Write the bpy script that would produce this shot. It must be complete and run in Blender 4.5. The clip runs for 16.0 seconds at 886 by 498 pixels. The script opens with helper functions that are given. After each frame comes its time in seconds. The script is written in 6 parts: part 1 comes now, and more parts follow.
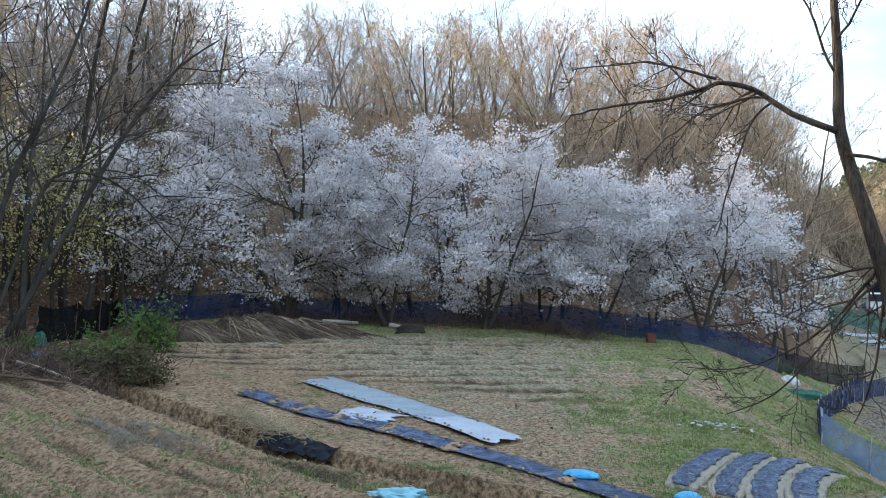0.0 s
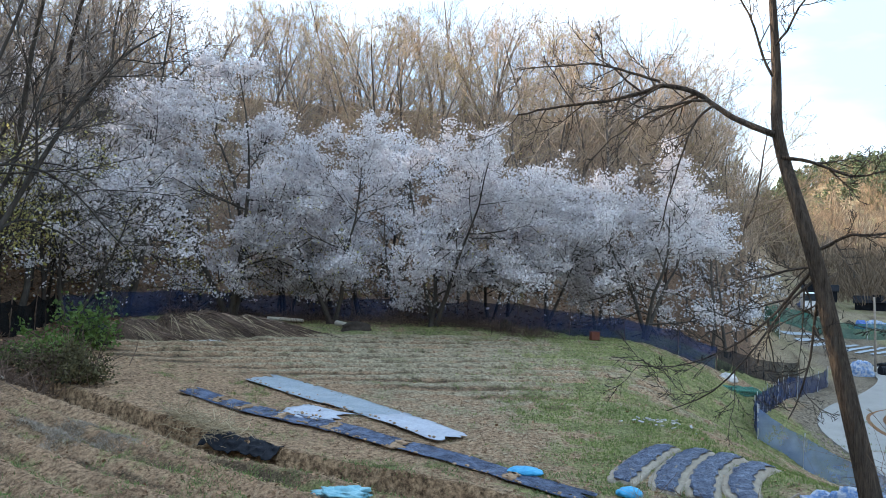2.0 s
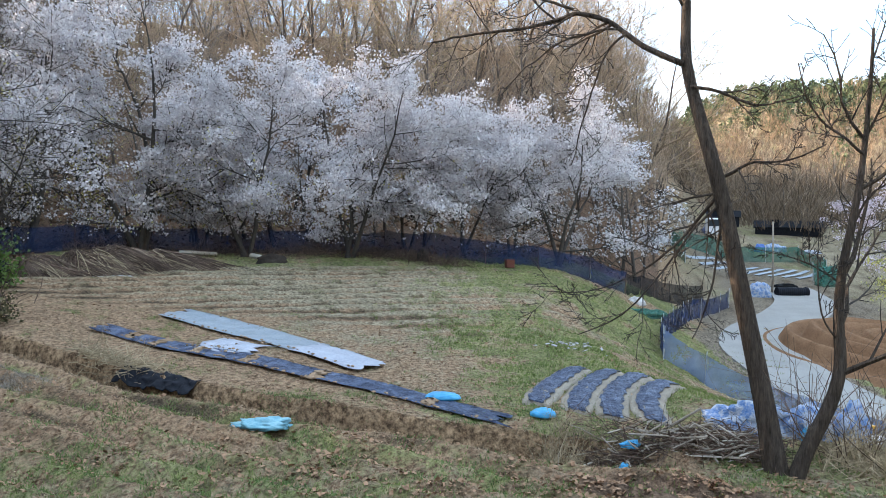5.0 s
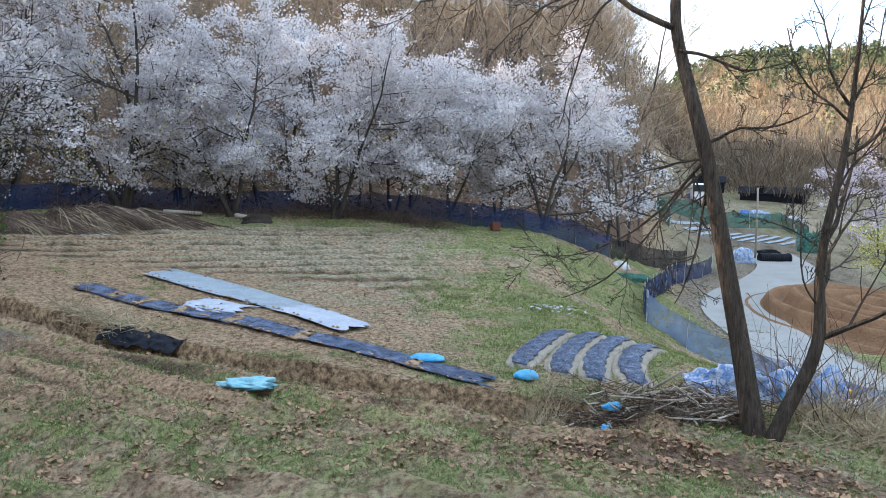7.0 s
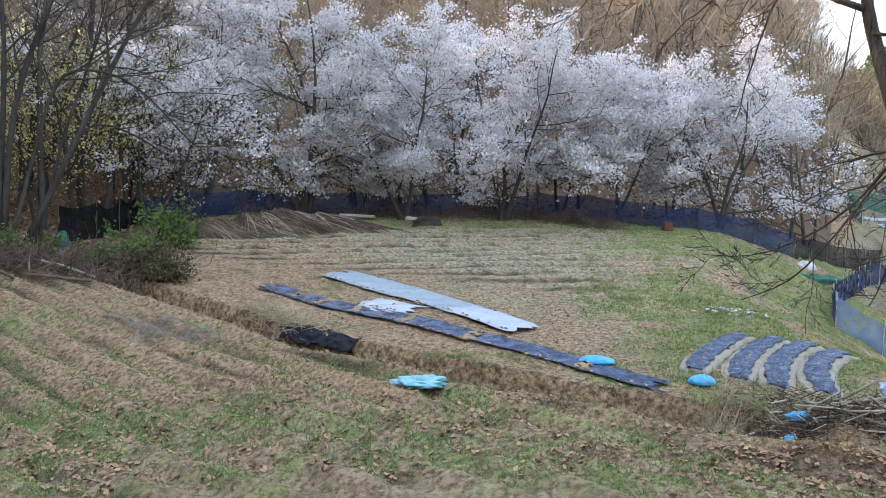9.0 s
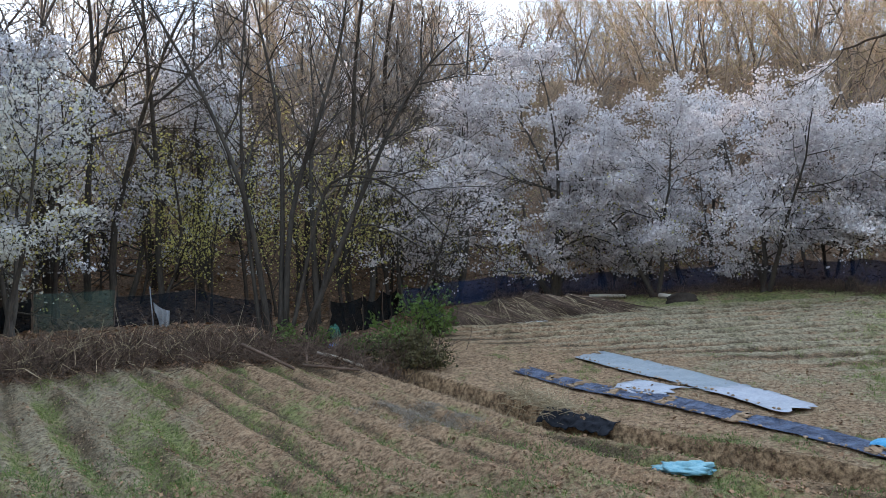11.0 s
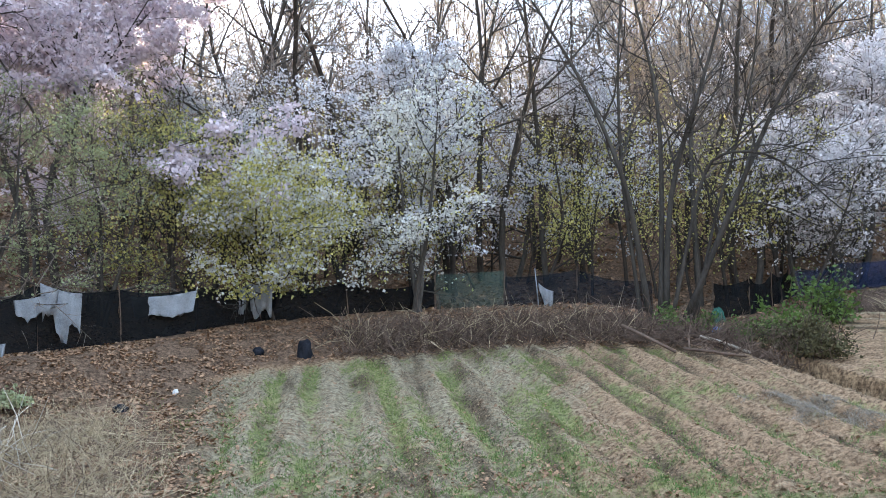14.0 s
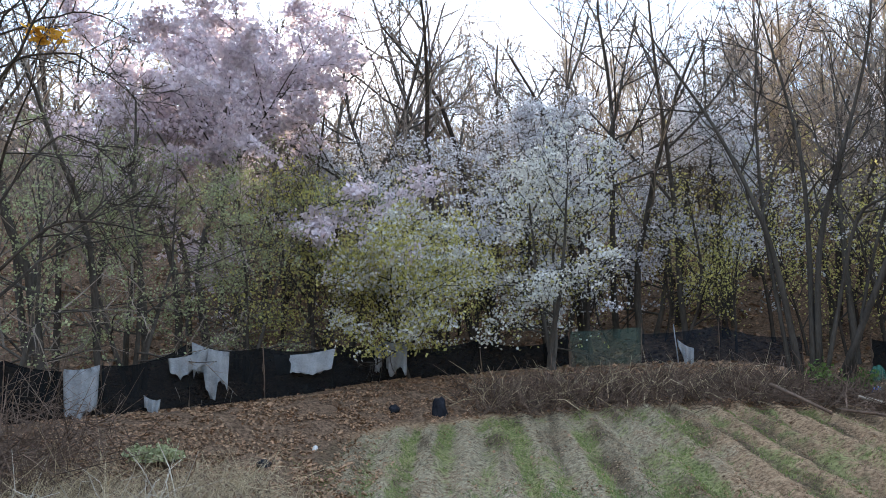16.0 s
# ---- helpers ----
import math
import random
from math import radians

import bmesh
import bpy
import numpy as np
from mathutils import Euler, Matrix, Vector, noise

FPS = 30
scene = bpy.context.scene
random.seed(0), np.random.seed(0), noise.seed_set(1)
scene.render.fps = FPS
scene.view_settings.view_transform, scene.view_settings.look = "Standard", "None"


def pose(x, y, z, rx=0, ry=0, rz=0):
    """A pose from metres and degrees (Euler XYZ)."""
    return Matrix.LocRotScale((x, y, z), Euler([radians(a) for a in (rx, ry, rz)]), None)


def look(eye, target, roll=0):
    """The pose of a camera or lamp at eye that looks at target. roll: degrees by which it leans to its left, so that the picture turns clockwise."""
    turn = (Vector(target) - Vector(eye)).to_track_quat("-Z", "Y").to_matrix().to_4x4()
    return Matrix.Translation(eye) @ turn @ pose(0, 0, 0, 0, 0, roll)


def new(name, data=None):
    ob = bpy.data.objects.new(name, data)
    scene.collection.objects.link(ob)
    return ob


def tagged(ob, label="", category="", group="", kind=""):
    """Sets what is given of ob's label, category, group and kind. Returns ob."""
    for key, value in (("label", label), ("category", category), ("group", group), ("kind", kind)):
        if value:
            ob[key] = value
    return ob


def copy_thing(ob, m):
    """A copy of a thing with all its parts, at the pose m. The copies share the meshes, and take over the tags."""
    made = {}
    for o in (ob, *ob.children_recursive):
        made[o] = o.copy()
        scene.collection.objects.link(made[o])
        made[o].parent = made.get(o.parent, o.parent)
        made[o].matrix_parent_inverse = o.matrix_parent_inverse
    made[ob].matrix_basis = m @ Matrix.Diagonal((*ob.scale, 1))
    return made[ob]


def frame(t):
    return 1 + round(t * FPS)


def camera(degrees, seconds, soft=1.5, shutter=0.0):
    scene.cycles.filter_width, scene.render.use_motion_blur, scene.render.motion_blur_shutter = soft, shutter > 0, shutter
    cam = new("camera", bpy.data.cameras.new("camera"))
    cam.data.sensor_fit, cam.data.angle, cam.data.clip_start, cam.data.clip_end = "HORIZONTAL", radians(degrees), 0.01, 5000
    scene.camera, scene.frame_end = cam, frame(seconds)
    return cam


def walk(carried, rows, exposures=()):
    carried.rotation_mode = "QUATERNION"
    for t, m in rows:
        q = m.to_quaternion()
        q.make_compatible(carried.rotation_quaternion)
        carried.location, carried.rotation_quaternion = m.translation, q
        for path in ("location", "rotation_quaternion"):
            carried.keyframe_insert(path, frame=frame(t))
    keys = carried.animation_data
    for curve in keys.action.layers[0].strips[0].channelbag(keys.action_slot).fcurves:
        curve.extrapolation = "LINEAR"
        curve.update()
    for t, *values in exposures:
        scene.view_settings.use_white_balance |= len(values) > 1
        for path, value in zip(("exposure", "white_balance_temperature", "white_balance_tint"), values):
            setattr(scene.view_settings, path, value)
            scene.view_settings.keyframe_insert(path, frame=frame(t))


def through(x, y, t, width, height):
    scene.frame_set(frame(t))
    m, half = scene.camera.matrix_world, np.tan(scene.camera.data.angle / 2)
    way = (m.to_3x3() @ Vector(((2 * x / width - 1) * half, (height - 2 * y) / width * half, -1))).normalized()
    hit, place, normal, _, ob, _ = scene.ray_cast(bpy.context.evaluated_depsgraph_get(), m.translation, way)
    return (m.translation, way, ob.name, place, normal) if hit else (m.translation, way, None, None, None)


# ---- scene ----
EYE = 4.6                                   # the eye's height above the datum
cam = camera(56.00, 16.0, soft=0.7)
ROWS = [   # seconds, and the turns of the camera, which stands where it is
    (0.0, 94.98, -2.19, -0.19),
    (0.5, 95.12, -2.60, -1.11),
    (1.0, 95.14, -2.82, -2.08),
    (1.5, 95.23, -2.85, -2.85),
    (2.0, 94.97, -2.32, -3.87),
    (2.5, 94.24, -1.71, -5.11),
    (3.0, 93.34, -1.09, -6.35),
    (3.5, 92.41, -0.73, -7.10),
    (4.0, 92.07, -0.79, -7.78),
    (4.5, 91.20, -0.91, -8.64),
    (5.0, 90.35, -1.30, -9.57),
    (5.2, 90.05, -1.40, -9.90),
    (6.2, 88.60, -1.80, -10.90),
    (7.3, 87.70, -2.03, -10.20),
    (7.5, 87.82, -2.03, -9.66),
    (8.0, 87.47, -1.69, -5.03),
    (8.2, 87.45, -1.61, -3.81),
    (10.3, 89.87, 1.22, 12.07),
    (10.5, 91.03, 1.67, 14.22),
    (11.0, 93.33, 2.07, 17.96),
    (11.5, 94.09, 1.69, 21.69),
    (12.0, 94.20, 1.11, 27.79),
    (12.5, 93.88, 0.82, 32.95),
    (13.0, 93.03, 0.75, 37.21),
    (13.5, 92.72, 1.16, 40.73),
    (14.0, 92.86, 1.45, 43.62),
    (14.5, 93.36, 1.29, 48.17),
    (15.0, 94.44, 1.38, 51.80),
    (15.5, 95.99, 1.52, 52.66),
    (16.0, 97.03, 1.61, 52.74),
]
EXPOSURE = [(0.0, 2.28, 6850, 13), (2.5, 2.28, 6850, 13), (4.0, 2.6, 7100, 15), (5.0, 2.5, 7200, 16), (7.5, 2.66, 7100, 17), (8.0, 2.8, 7150, 18), (10.5, 2.38, 7350, 18), (11.5, 2.1, 7350, 18), (12.5, 2.68, 7200, 19), (13.0, 3.18, 7100, 19), (14.5, 2.75, 7100, 18), (16.0, 2.41, 7150, 18)]
walk(cam, [(t, pose(0, 0, EYE, rx, ry, rz)) for t, rx, ry, rz in ROWS], exposures=EXPOSURE)

# ---- world, sun ----
SUN_AZ, SUN_EL = -63.6, 17.8
world = bpy.data.worlds.new("world")
scene.world = world
world.use_nodes = True
wn = world.node_tree.nodes
sky = wn.new("ShaderNodeTexSky")
sky.sky_type, sky.sun_disc = "NISHITA", False
sky.sun_elevation, sky.sun_rotation = radians(SUN_EL), radians(SUN_AZ)
sky.air_density, sky.dust_density, sky.ozone_density = 1.0, 0.15, 1.5
wl = world.node_tree.links


def veil(strength):
    """A thin bright overcast before the clear sky, far brighter overhead as at the horizon, with drifts of cloud."""
    at = wn.new("ShaderNodeTexCoord").outputs["Generated"]
    sep = wn.new("ShaderNodeSeparateXYZ")
    wl.new(at, sep.inputs[0])
    up = wn.new("ShaderNodeMapRange")
    wl.new(sep.outputs[2], up.inputs[0])
    up.inputs[1].default_value, up.inputs[2].default_value = 0.0, 1.0
    up.inputs[3].default_value, up.inputs[4].default_value = strength / 5, strength
    drift = wn.new("ShaderNodeMapping")
    drift.inputs["Scale"].default_value = (1.0, 1.0, 3.2)
    drift.inputs["Rotation"].default_value = (0.3, 0.0, 0.0)
    wl.new(at, drift.inputs[0])
    cloud = wn.new("ShaderNodeTexNoise")
    cloud.inputs["Scale"].default_value, cloud.inputs["Detail"].default_value = 3.4, 6.0
    wl.new(drift.outputs[0], cloud.inputs["Vector"])
    tone = wn.new("ShaderNodeValToRGB")
    tone.color_ramp.elements[0].position, tone.color_ramp.elements[0].color = 0.42, (0.36, 0.64, 0.96, 1)
    tone.color_ramp.elements[1].position, tone.color_ramp.elements[1].color = 0.72, (0.95, 1.0, 1.0, 1)
    wl.new(cloud.outputs["Fac"], tone.inputs[0])
    glow = wn.new("ShaderNodeBackground")
    wl.new(tone.outputs[0], glow.inputs[0])
    wl.new(up.outputs[0], glow.inputs[1])
    return glow.outputs[0]


wl.new(sky.outputs[0], wn["Background"].inputs[0])
wn["Background"].inputs[1].default_value = 0.05
both = wn.new("ShaderNodeAddShader")
wl.new(wn["Background"].outputs[0], both.inputs[0])
wl.new(veil(0.60), both.inputs[1])
wl.new(both.outputs[0], wn["World Output"].inputs[0])
sun = new("sun", bpy.data.lights.new("sun", "SUN"))
sun.data.energy, sun.data.angle, sun.data.color = 5.0, radians(0.6), (1.0, 0.86, 0.68)
sun_way = Vector((math.sin(radians(SUN_AZ)) * math.cos(radians(SUN_EL)), math.cos(radians(SUN_AZ)) * math.cos(radians(SUN_EL)), math.sin(radians(SUN_EL))))
sun.matrix_world = look(sun_way * 50, (0, 0, 0))


# ---- materials ----
def shader(name):
    m = bpy.data.materials.new(name)
    m.use_nodes = True
    return m, m.node_tree.nodes, m.node_tree.links, m.node_tree.nodes["Principled BSDF"]


def noise_node(n, l, scale, detail=4.0, where=None, rough=0.6):
    t = n.new("ShaderNodeTexNoise")
    t.inputs["Scale"].default_value, t.inputs["Detail"].default_value, t.inputs["Roughness"].default_value = scale, detail, rough
    if where is None:
        where = n.new("ShaderNodeTexCoord").outputs["Object"]
    l.new(where, t.inputs["Vector"])
    return t.outputs["Fac"]


def ramp(n, l, fac, stops):
    r = n.new("ShaderNodeValToRGB")
    while len(r.color_ramp.elements) < len(stops):
        r.color_ramp.elements.new(0.5)
    for e, (p, c) in zip(r.color_ramp.elements, stops):
        e.position, e.color = p, (*c, 1)
    l.new(fac, r.inputs[0])
    return r.outputs[0]


def mix(n, l, fac, a, b, mode="MIX"):
    m = n.new("ShaderNodeMix")
    m.data_type, m.blend_type = "RGBA", mode
    for sock, v in ((m.inputs[0], fac), (m.inputs[6], a), (m.inputs[7], b)):
        if isinstance(v, (int, float)):
            sock.default_value = v
        elif isinstance(v, tuple):
            sock.default_value = (*v, 1)
        else:
            l.new(v, sock)
    return m.outputs[2]


def bump(n, l, b, height, strength, distance):
    k = n.new("ShaderNodeBump")
    k.inputs["Strength"].default_value, k.inputs["Distance"].default_value = strength, distance
    l.new(height, k.inputs["Height"])
    l.new(k.outputs[0], b.inputs["Normal"])


def plain(name, dark, light, rough=0.8, coarse=3.0, fine=40.0, rise=0.4, depth=0.01, metal=0.0, spread=0.0, through=0.0, stretch=1.0, ends=(0.3, 0.72), gloss=None):
    """A surface with a coarse and a fine variation and a fine relief; spread: how far single pieces differ."""
    m, n, l, b = shader(name)
    where = None
    if stretch != 1.0:
        k = n.new("ShaderNodeMapping")
        k.inputs["Scale"].default_value = (1, 1, stretch)
        l.new(n.new("ShaderNodeTexCoord").outputs["Object"], k.inputs[0])
        where = k.outputs[0]
    a = noise_node(n, l, coarse, where=where)
    c = noise_node(n, l, fine, where=where)
    col = mix(n, l, 0.45, ramp(n, l, a, ((ends[0], dark), (ends[1], light))), ramp(n, l, c, ((0.3, dark), (0.7, light))))
    if spread:
        g = n.new("ShaderNodeNewGeometry").outputs["Random Per Island"]
        o = n.new("ShaderNodeObjectInfo").outputs["Random"]
        s = n.new("ShaderNodeMath")
        s.operation = "MULTIPLY_ADD"
        l.new(g, s.inputs[0])
        s.inputs[1].default_value, s.inputs[2].default_value = spread * 1.5, 1 - spread * 0.85
        s2 = n.new("ShaderNodeMath")
        s2.operation = "MULTIPLY_ADD"
        l.new(o, s2.inputs[0])
        s2.inputs[1].default_value = spread * 0.3
        l.new(s.outputs[0], s2.inputs[2])
        col = mix(n, l, 1.0, col, s2.outputs[0], "MULTIPLY")
    l.new(col, b.inputs["Base Color"])
    b.inputs["Roughness"].default_value, b.inputs["Metallic"].default_value = rough, metal
    b.inputs["Specular IOR Level"].default_value = gloss if gloss is not None else 0.05 if rough >= 0.7 else 0.25
    bump(n, l, b, c, rise, depth)
    if through:
        t = n.new("ShaderNodeBsdfTranslucent")
        l.new(col, t.inputs[0])
        k = n.new("ShaderNodeMixShader")
        k.inputs[0].default_value = through
        l.new(b.outputs[0], k.inputs[1])
        l.new(t.outputs[0], k.inputs[2])
        l.new(k.outputs[0], n["Material Output"].inputs[0])
    return m


def netting(name, dark, light, open_part):
    """Woven net that lets part of the light straight through."""
    m = plain(name, dark, light, 0.75, 1.5, 60, 0.3, 0.004)
    n, l = m.node_tree.nodes, m.node_tree.links
    t = n.new("ShaderNodeBsdfTransparent")
    k = n.new("ShaderNodeMixShader")
    r = n.new("ShaderNodeMapRange")
    l.new(noise_node(n, l, 1.2, 5), r.inputs[0])
    r.inputs[1].default_value, r.inputs[2].default_value = 0.3, 0.7
    r.inputs[3].default_value, r.inputs[4].default_value = open_part * 0.5, open_part * 1.5
    l.new(r.outputs[0], k.inputs[0])
    l.new(n["Principled BSDF"].outputs[0], k.inputs[1])
    l.new(t.outputs[0], k.inputs[2])
    l.new(k.outputs[0], n["Material Output"].inputs[0])
    return m


BARK_GREY = plain("grey_bark", (0.03, 0.026, 0.023), (0.105, 0.092, 0.08), 0.9, 3, 24, 0.9, 0.03, stretch=0.2)
BARK_DARK = plain("dark_bark", (0.018, 0.015, 0.013), (0.075, 0.06, 0.05), 0.9, 3, 30, 0.8, 0.02)
BARK_STEM = plain("stem_bark", (0.02, 0.017, 0.015), (0.09, 0.078, 0.067), 0.9, 3, 20, 0.9, 0.04, stretch=0.2)
BARK_BROWN = plain("brown_bark", (0.014, 0.011, 0.009), (0.12, 0.094, 0.076), 0.92, 16, 48, 1.0, 0.06, stretch=0.14)
BARK_HILL = plain("hill_bark", (0.05, 0.04, 0.034), (0.16, 0.13, 0.11), 0.9, 3, 20, 0.5, 0.03)
TWIG_TAN = plain("tan_twigs", (0.15, 0.11, 0.08), (0.42, 0.315, 0.225), 0.9, 0.25, 10, 0.2, 0.01, spread=0.5)
TWIG_GREY = plain("grey_twigs", (0.09, 0.074, 0.064), (0.29, 0.238, 0.20), 0.9, 0.25, 10, 0.2, 0.01, spread=0.5)
TWIG_RUST = plain("rusty_twigs", (0.08, 0.06, 0.046), (0.24, 0.175, 0.12), 0.9, 0.06, 4, 0.2, 0.01, spread=0.5)
TWIG_DARK = plain("dark_twigs", (0.02, 0.017, 0.016), (0.07, 0.06, 0.052), 0.9, 0.8, 10, 0.2, 0.01, spread=0.2)
BLOSSOM = plain("white_blossom", (0.41, 0.382, 0.385), (0.81, 0.765, 0.77), 0.8, 1.2, 12, 0.2, 0.01, spread=0.24, through=0.35)
BLOSSOM_PINK = plain("pink_blossom", (0.47, 0.395, 0.43), (0.70, 0.61, 0.65), 0.8, 0.9, 12, 0.2, 0.01, spread=0.2, through=0.35)
BLOSSOM_CREAM = plain("cream_blossom", (0.46, 0.45, 0.42), (0.74, 0.73, 0.68), 0.8, 1.2, 12, 0.2, 0.01, spread=0.2, through=0.35)
BLOSSOM_DULL = plain("dull_blossom", (0.42, 0.42, 0.45), (0.72, 0.72, 0.75), 0.8, 1.2, 12, 0.2, 0.01, spread=0.25, through=0.3)
LEAF_YELLOW = plain("yellow_green_leaves", (0.36, 0.335, 0.115), (0.66, 0.60, 0.24), 0.7, 1, 8, 0.1, 0.01, spread=0.35, through=0.55)
LEAF_BUD = plain("budding_leaves", (0.22, 0.185, 0.075), (0.40, 0.34, 0.14), 0.7, 1, 8, 0.1, 0.01, spread=0.35, through=0.4)
LEAF_OLIVE = plain("olive_leaves", (0.20, 0.22, 0.12), (0.42, 0.45, 0.26), 0.7, 1, 8, 0.1, 0.01, spread=0.35, through=0.5)
LEAF_GREEN = plain("fresh_green_leaves", (0.045, 0.085, 0.02), (0.13, 0.20, 0.05), 0.6, 1.5, 8, 0.1, 0.01, spread=0.3, through=0.4)
LEAF_PINE = plain("pine_needles", (0.05, 0.068, 0.04), (0.11, 0.13, 0.075), 0.8, 0.3, 4, 0.1, 0.01, spread=0.35)
LEAF_DEAD = plain("dead_leaves", (0.13, 0.07, 0.043), (0.35, 0.215, 0.135), 0.85, 2, 20, 0.1, 0.01, spread=0.45)
LEAF_ORANGE = plain("orange_leaves", (0.35, 0.16, 0.02), (0.6, 0.32, 0.05), 0.7, 2, 10, 0.1, 0.01, spread=0.3, through=0.4)
BRAMBLE = plain("bramble_leaves", (0.045, 0.04, 0.022), (0.13, 0.115, 0.06), 0.8, 1, 8, 0.1, 0.01, spread=0.4, through=0.2)
GRASS = plain("grass_blades", (0.07, 0.11, 0.03), (0.21, 0.25, 0.08), 0.7, 0.8, 6, 0.1, 0.01, spread=0.35, through=0.3)
STRAW = plain("dry_straw", (0.20, 0.15, 0.095), (0.44, 0.35, 0.23), 0.85, 1.2, 12, 0.2, 0.01, spread=0.4)
BRUSH = plain("dry_brush", (0.035, 0.025, 0.02), (0.17, 0.115, 0.088), 0.9, 1.2, 12, 0.2, 0.01, spread=0.55)
NET_BLACK = netting("black_net", (0.003, 0.0035, 0.004), (0.011, 0.012, 0.013), 0.06)
NET_DARK = netting("dark_net", (0.004, 0.006, 0.009), (0.015, 0.02, 0.027), 0.24)
NET_BLUE = netting("blue_net", (0.012, 0.02, 0.048), (0.033, 0.053, 0.125), 0.22)
NET_PALE = netting("pale_blue_net", (0.07, 0.12, 0.26), (0.22, 0.29, 0.42), 0.35)
NET_GREEN = netting("green_net", (0.02, 0.085, 0.068), (0.05, 0.17, 0.13), 0.25)
NET_GREY = netting("grey_green_net", (0.025, 0.045, 0.036), (0.075, 0.105, 0.088), 0.4)
CLOTH = plain("pale_cloth", (0.15, 0.16, 0.175), (0.36, 0.375, 0.395), 0.7, 3, 30, 0.4, 0.02, through=0.2)
FILM_SILVER = plain("silver_film", (0.12, 0.152, 0.175), (0.25, 0.285, 0.315), 0.42, 2.5, 14, 0.5, 0.02)
FILM_WHITE = plain("white_film", (0.19, 0.205, 0.24), (0.36, 0.38, 0.43), 0.45, 2.5, 14, 0.5, 0.02)
# the pale blue patches of both black films are glints painted into the colour
FILM_BLACK = plain("black_film_glints", (0.006, 0.010, 0.026), (0.11, 0.14, 0.21), 0.42, 4.0, 14, 0.9, 0.04, ends=(0.46, 0.64), gloss=0.08)
FILM_BED = plain("blue_black_film_glints", (0.006, 0.012, 0.036), (0.16, 0.195, 0.265), 0.42, 6, 24, 1.0, 0.05, ends=(0.48, 0.70), gloss=0.12)
BAG_BLUE = plain("blue_bag", (0.012, 0.18, 0.36), (0.04, 0.33, 0.54), 0.4, 6, 30, 0.4, 0.02)
BAG_TURQ = plain("turquoise_sheet", (0.05, 0.21, 0.27), (0.20, 0.38, 0.43), 0.4, 6, 30, 0.5, 0.02)
TARP = plain("tarp", (0.03, 0.14, 0.36), (0.42, 0.44, 0.47), 0.55, 7, 26, 0.9, 0.06, ends=(0.45, 0.53))
CONCRETE = plain("concrete", (0.20, 0.19, 0.178), (0.28, 0.268, 0.25), 0.85, 0.8, 16, 0.3, 0.01)
SOIL_BROWN = plain("dug_soil", (0.11, 0.056, 0.03), (0.25, 0.14, 0.08), 0.95, 1.2, 12, 0.8, 0.05)
STEEL = plain("galvanised_steel", (0.35, 0.35, 0.35), (0.55, 0.55, 0.55), 0.5, 4, 40, 0.2, 0.005, metal=0.7)
WOOD = plain("weathered_wood", (0.16, 0.13, 0.10), (0.36, 0.31, 0.26), 0.9, 3, 30, 0.5, 0.01, spread=0.3)
WOOD_PALE = plain("pale_wood", (0.30, 0.26, 0.21), (0.52, 0.47, 0.40), 0.9, 3, 30, 0.5, 0.01, spread=0.35)
STONE = plain("pale_stone", (0.28, 0.275, 0.265), (0.5, 0.49, 0.48), 0.85, 4, 30, 0.5, 0.01, spread=0.2)
PAINT_RED = plain("faded_red", (0.10, 0.035, 0.025), (0.18, 0.07, 0.05), 0.7, 5, 30, 0.3, 0.01)
PAINT_BLUE = plain("blue_paint", (0.03, 0.08, 0.25), (0.08, 0.16, 0.4), 0.5, 5, 30, 0.2, 0.01)
PAINT_WHITE = plain("white_paint", (0.6, 0.62, 0.65), (0.8, 0.81, 0.83), 0.5, 5, 30, 0.2, 0.01)
PLASTIC_BLACK = plain("black_plastic", (0.006, 0.007, 0.01), (0.022, 0.024, 0.03), 0.7, 4, 20, 0.4, 0.02)
RUBBER = plain("rubber", (0.02, 0.02, 0.02), (0.05, 0.05, 0.05), 0.8, 6, 30, 0.2, 0.01)
GLASS_DARK = plain("dark_glass", (0.02, 0.025, 0.03), (0.05, 0.06, 0.07), 0.1, 2, 10, 0.0, 0.001)
PAINT_YELLOW = plain("yellow_paint", (0.5, 0.25, 0.03), (0.68, 0.4, 0.06), 0.55, 5, 30, 0.2, 0.01)


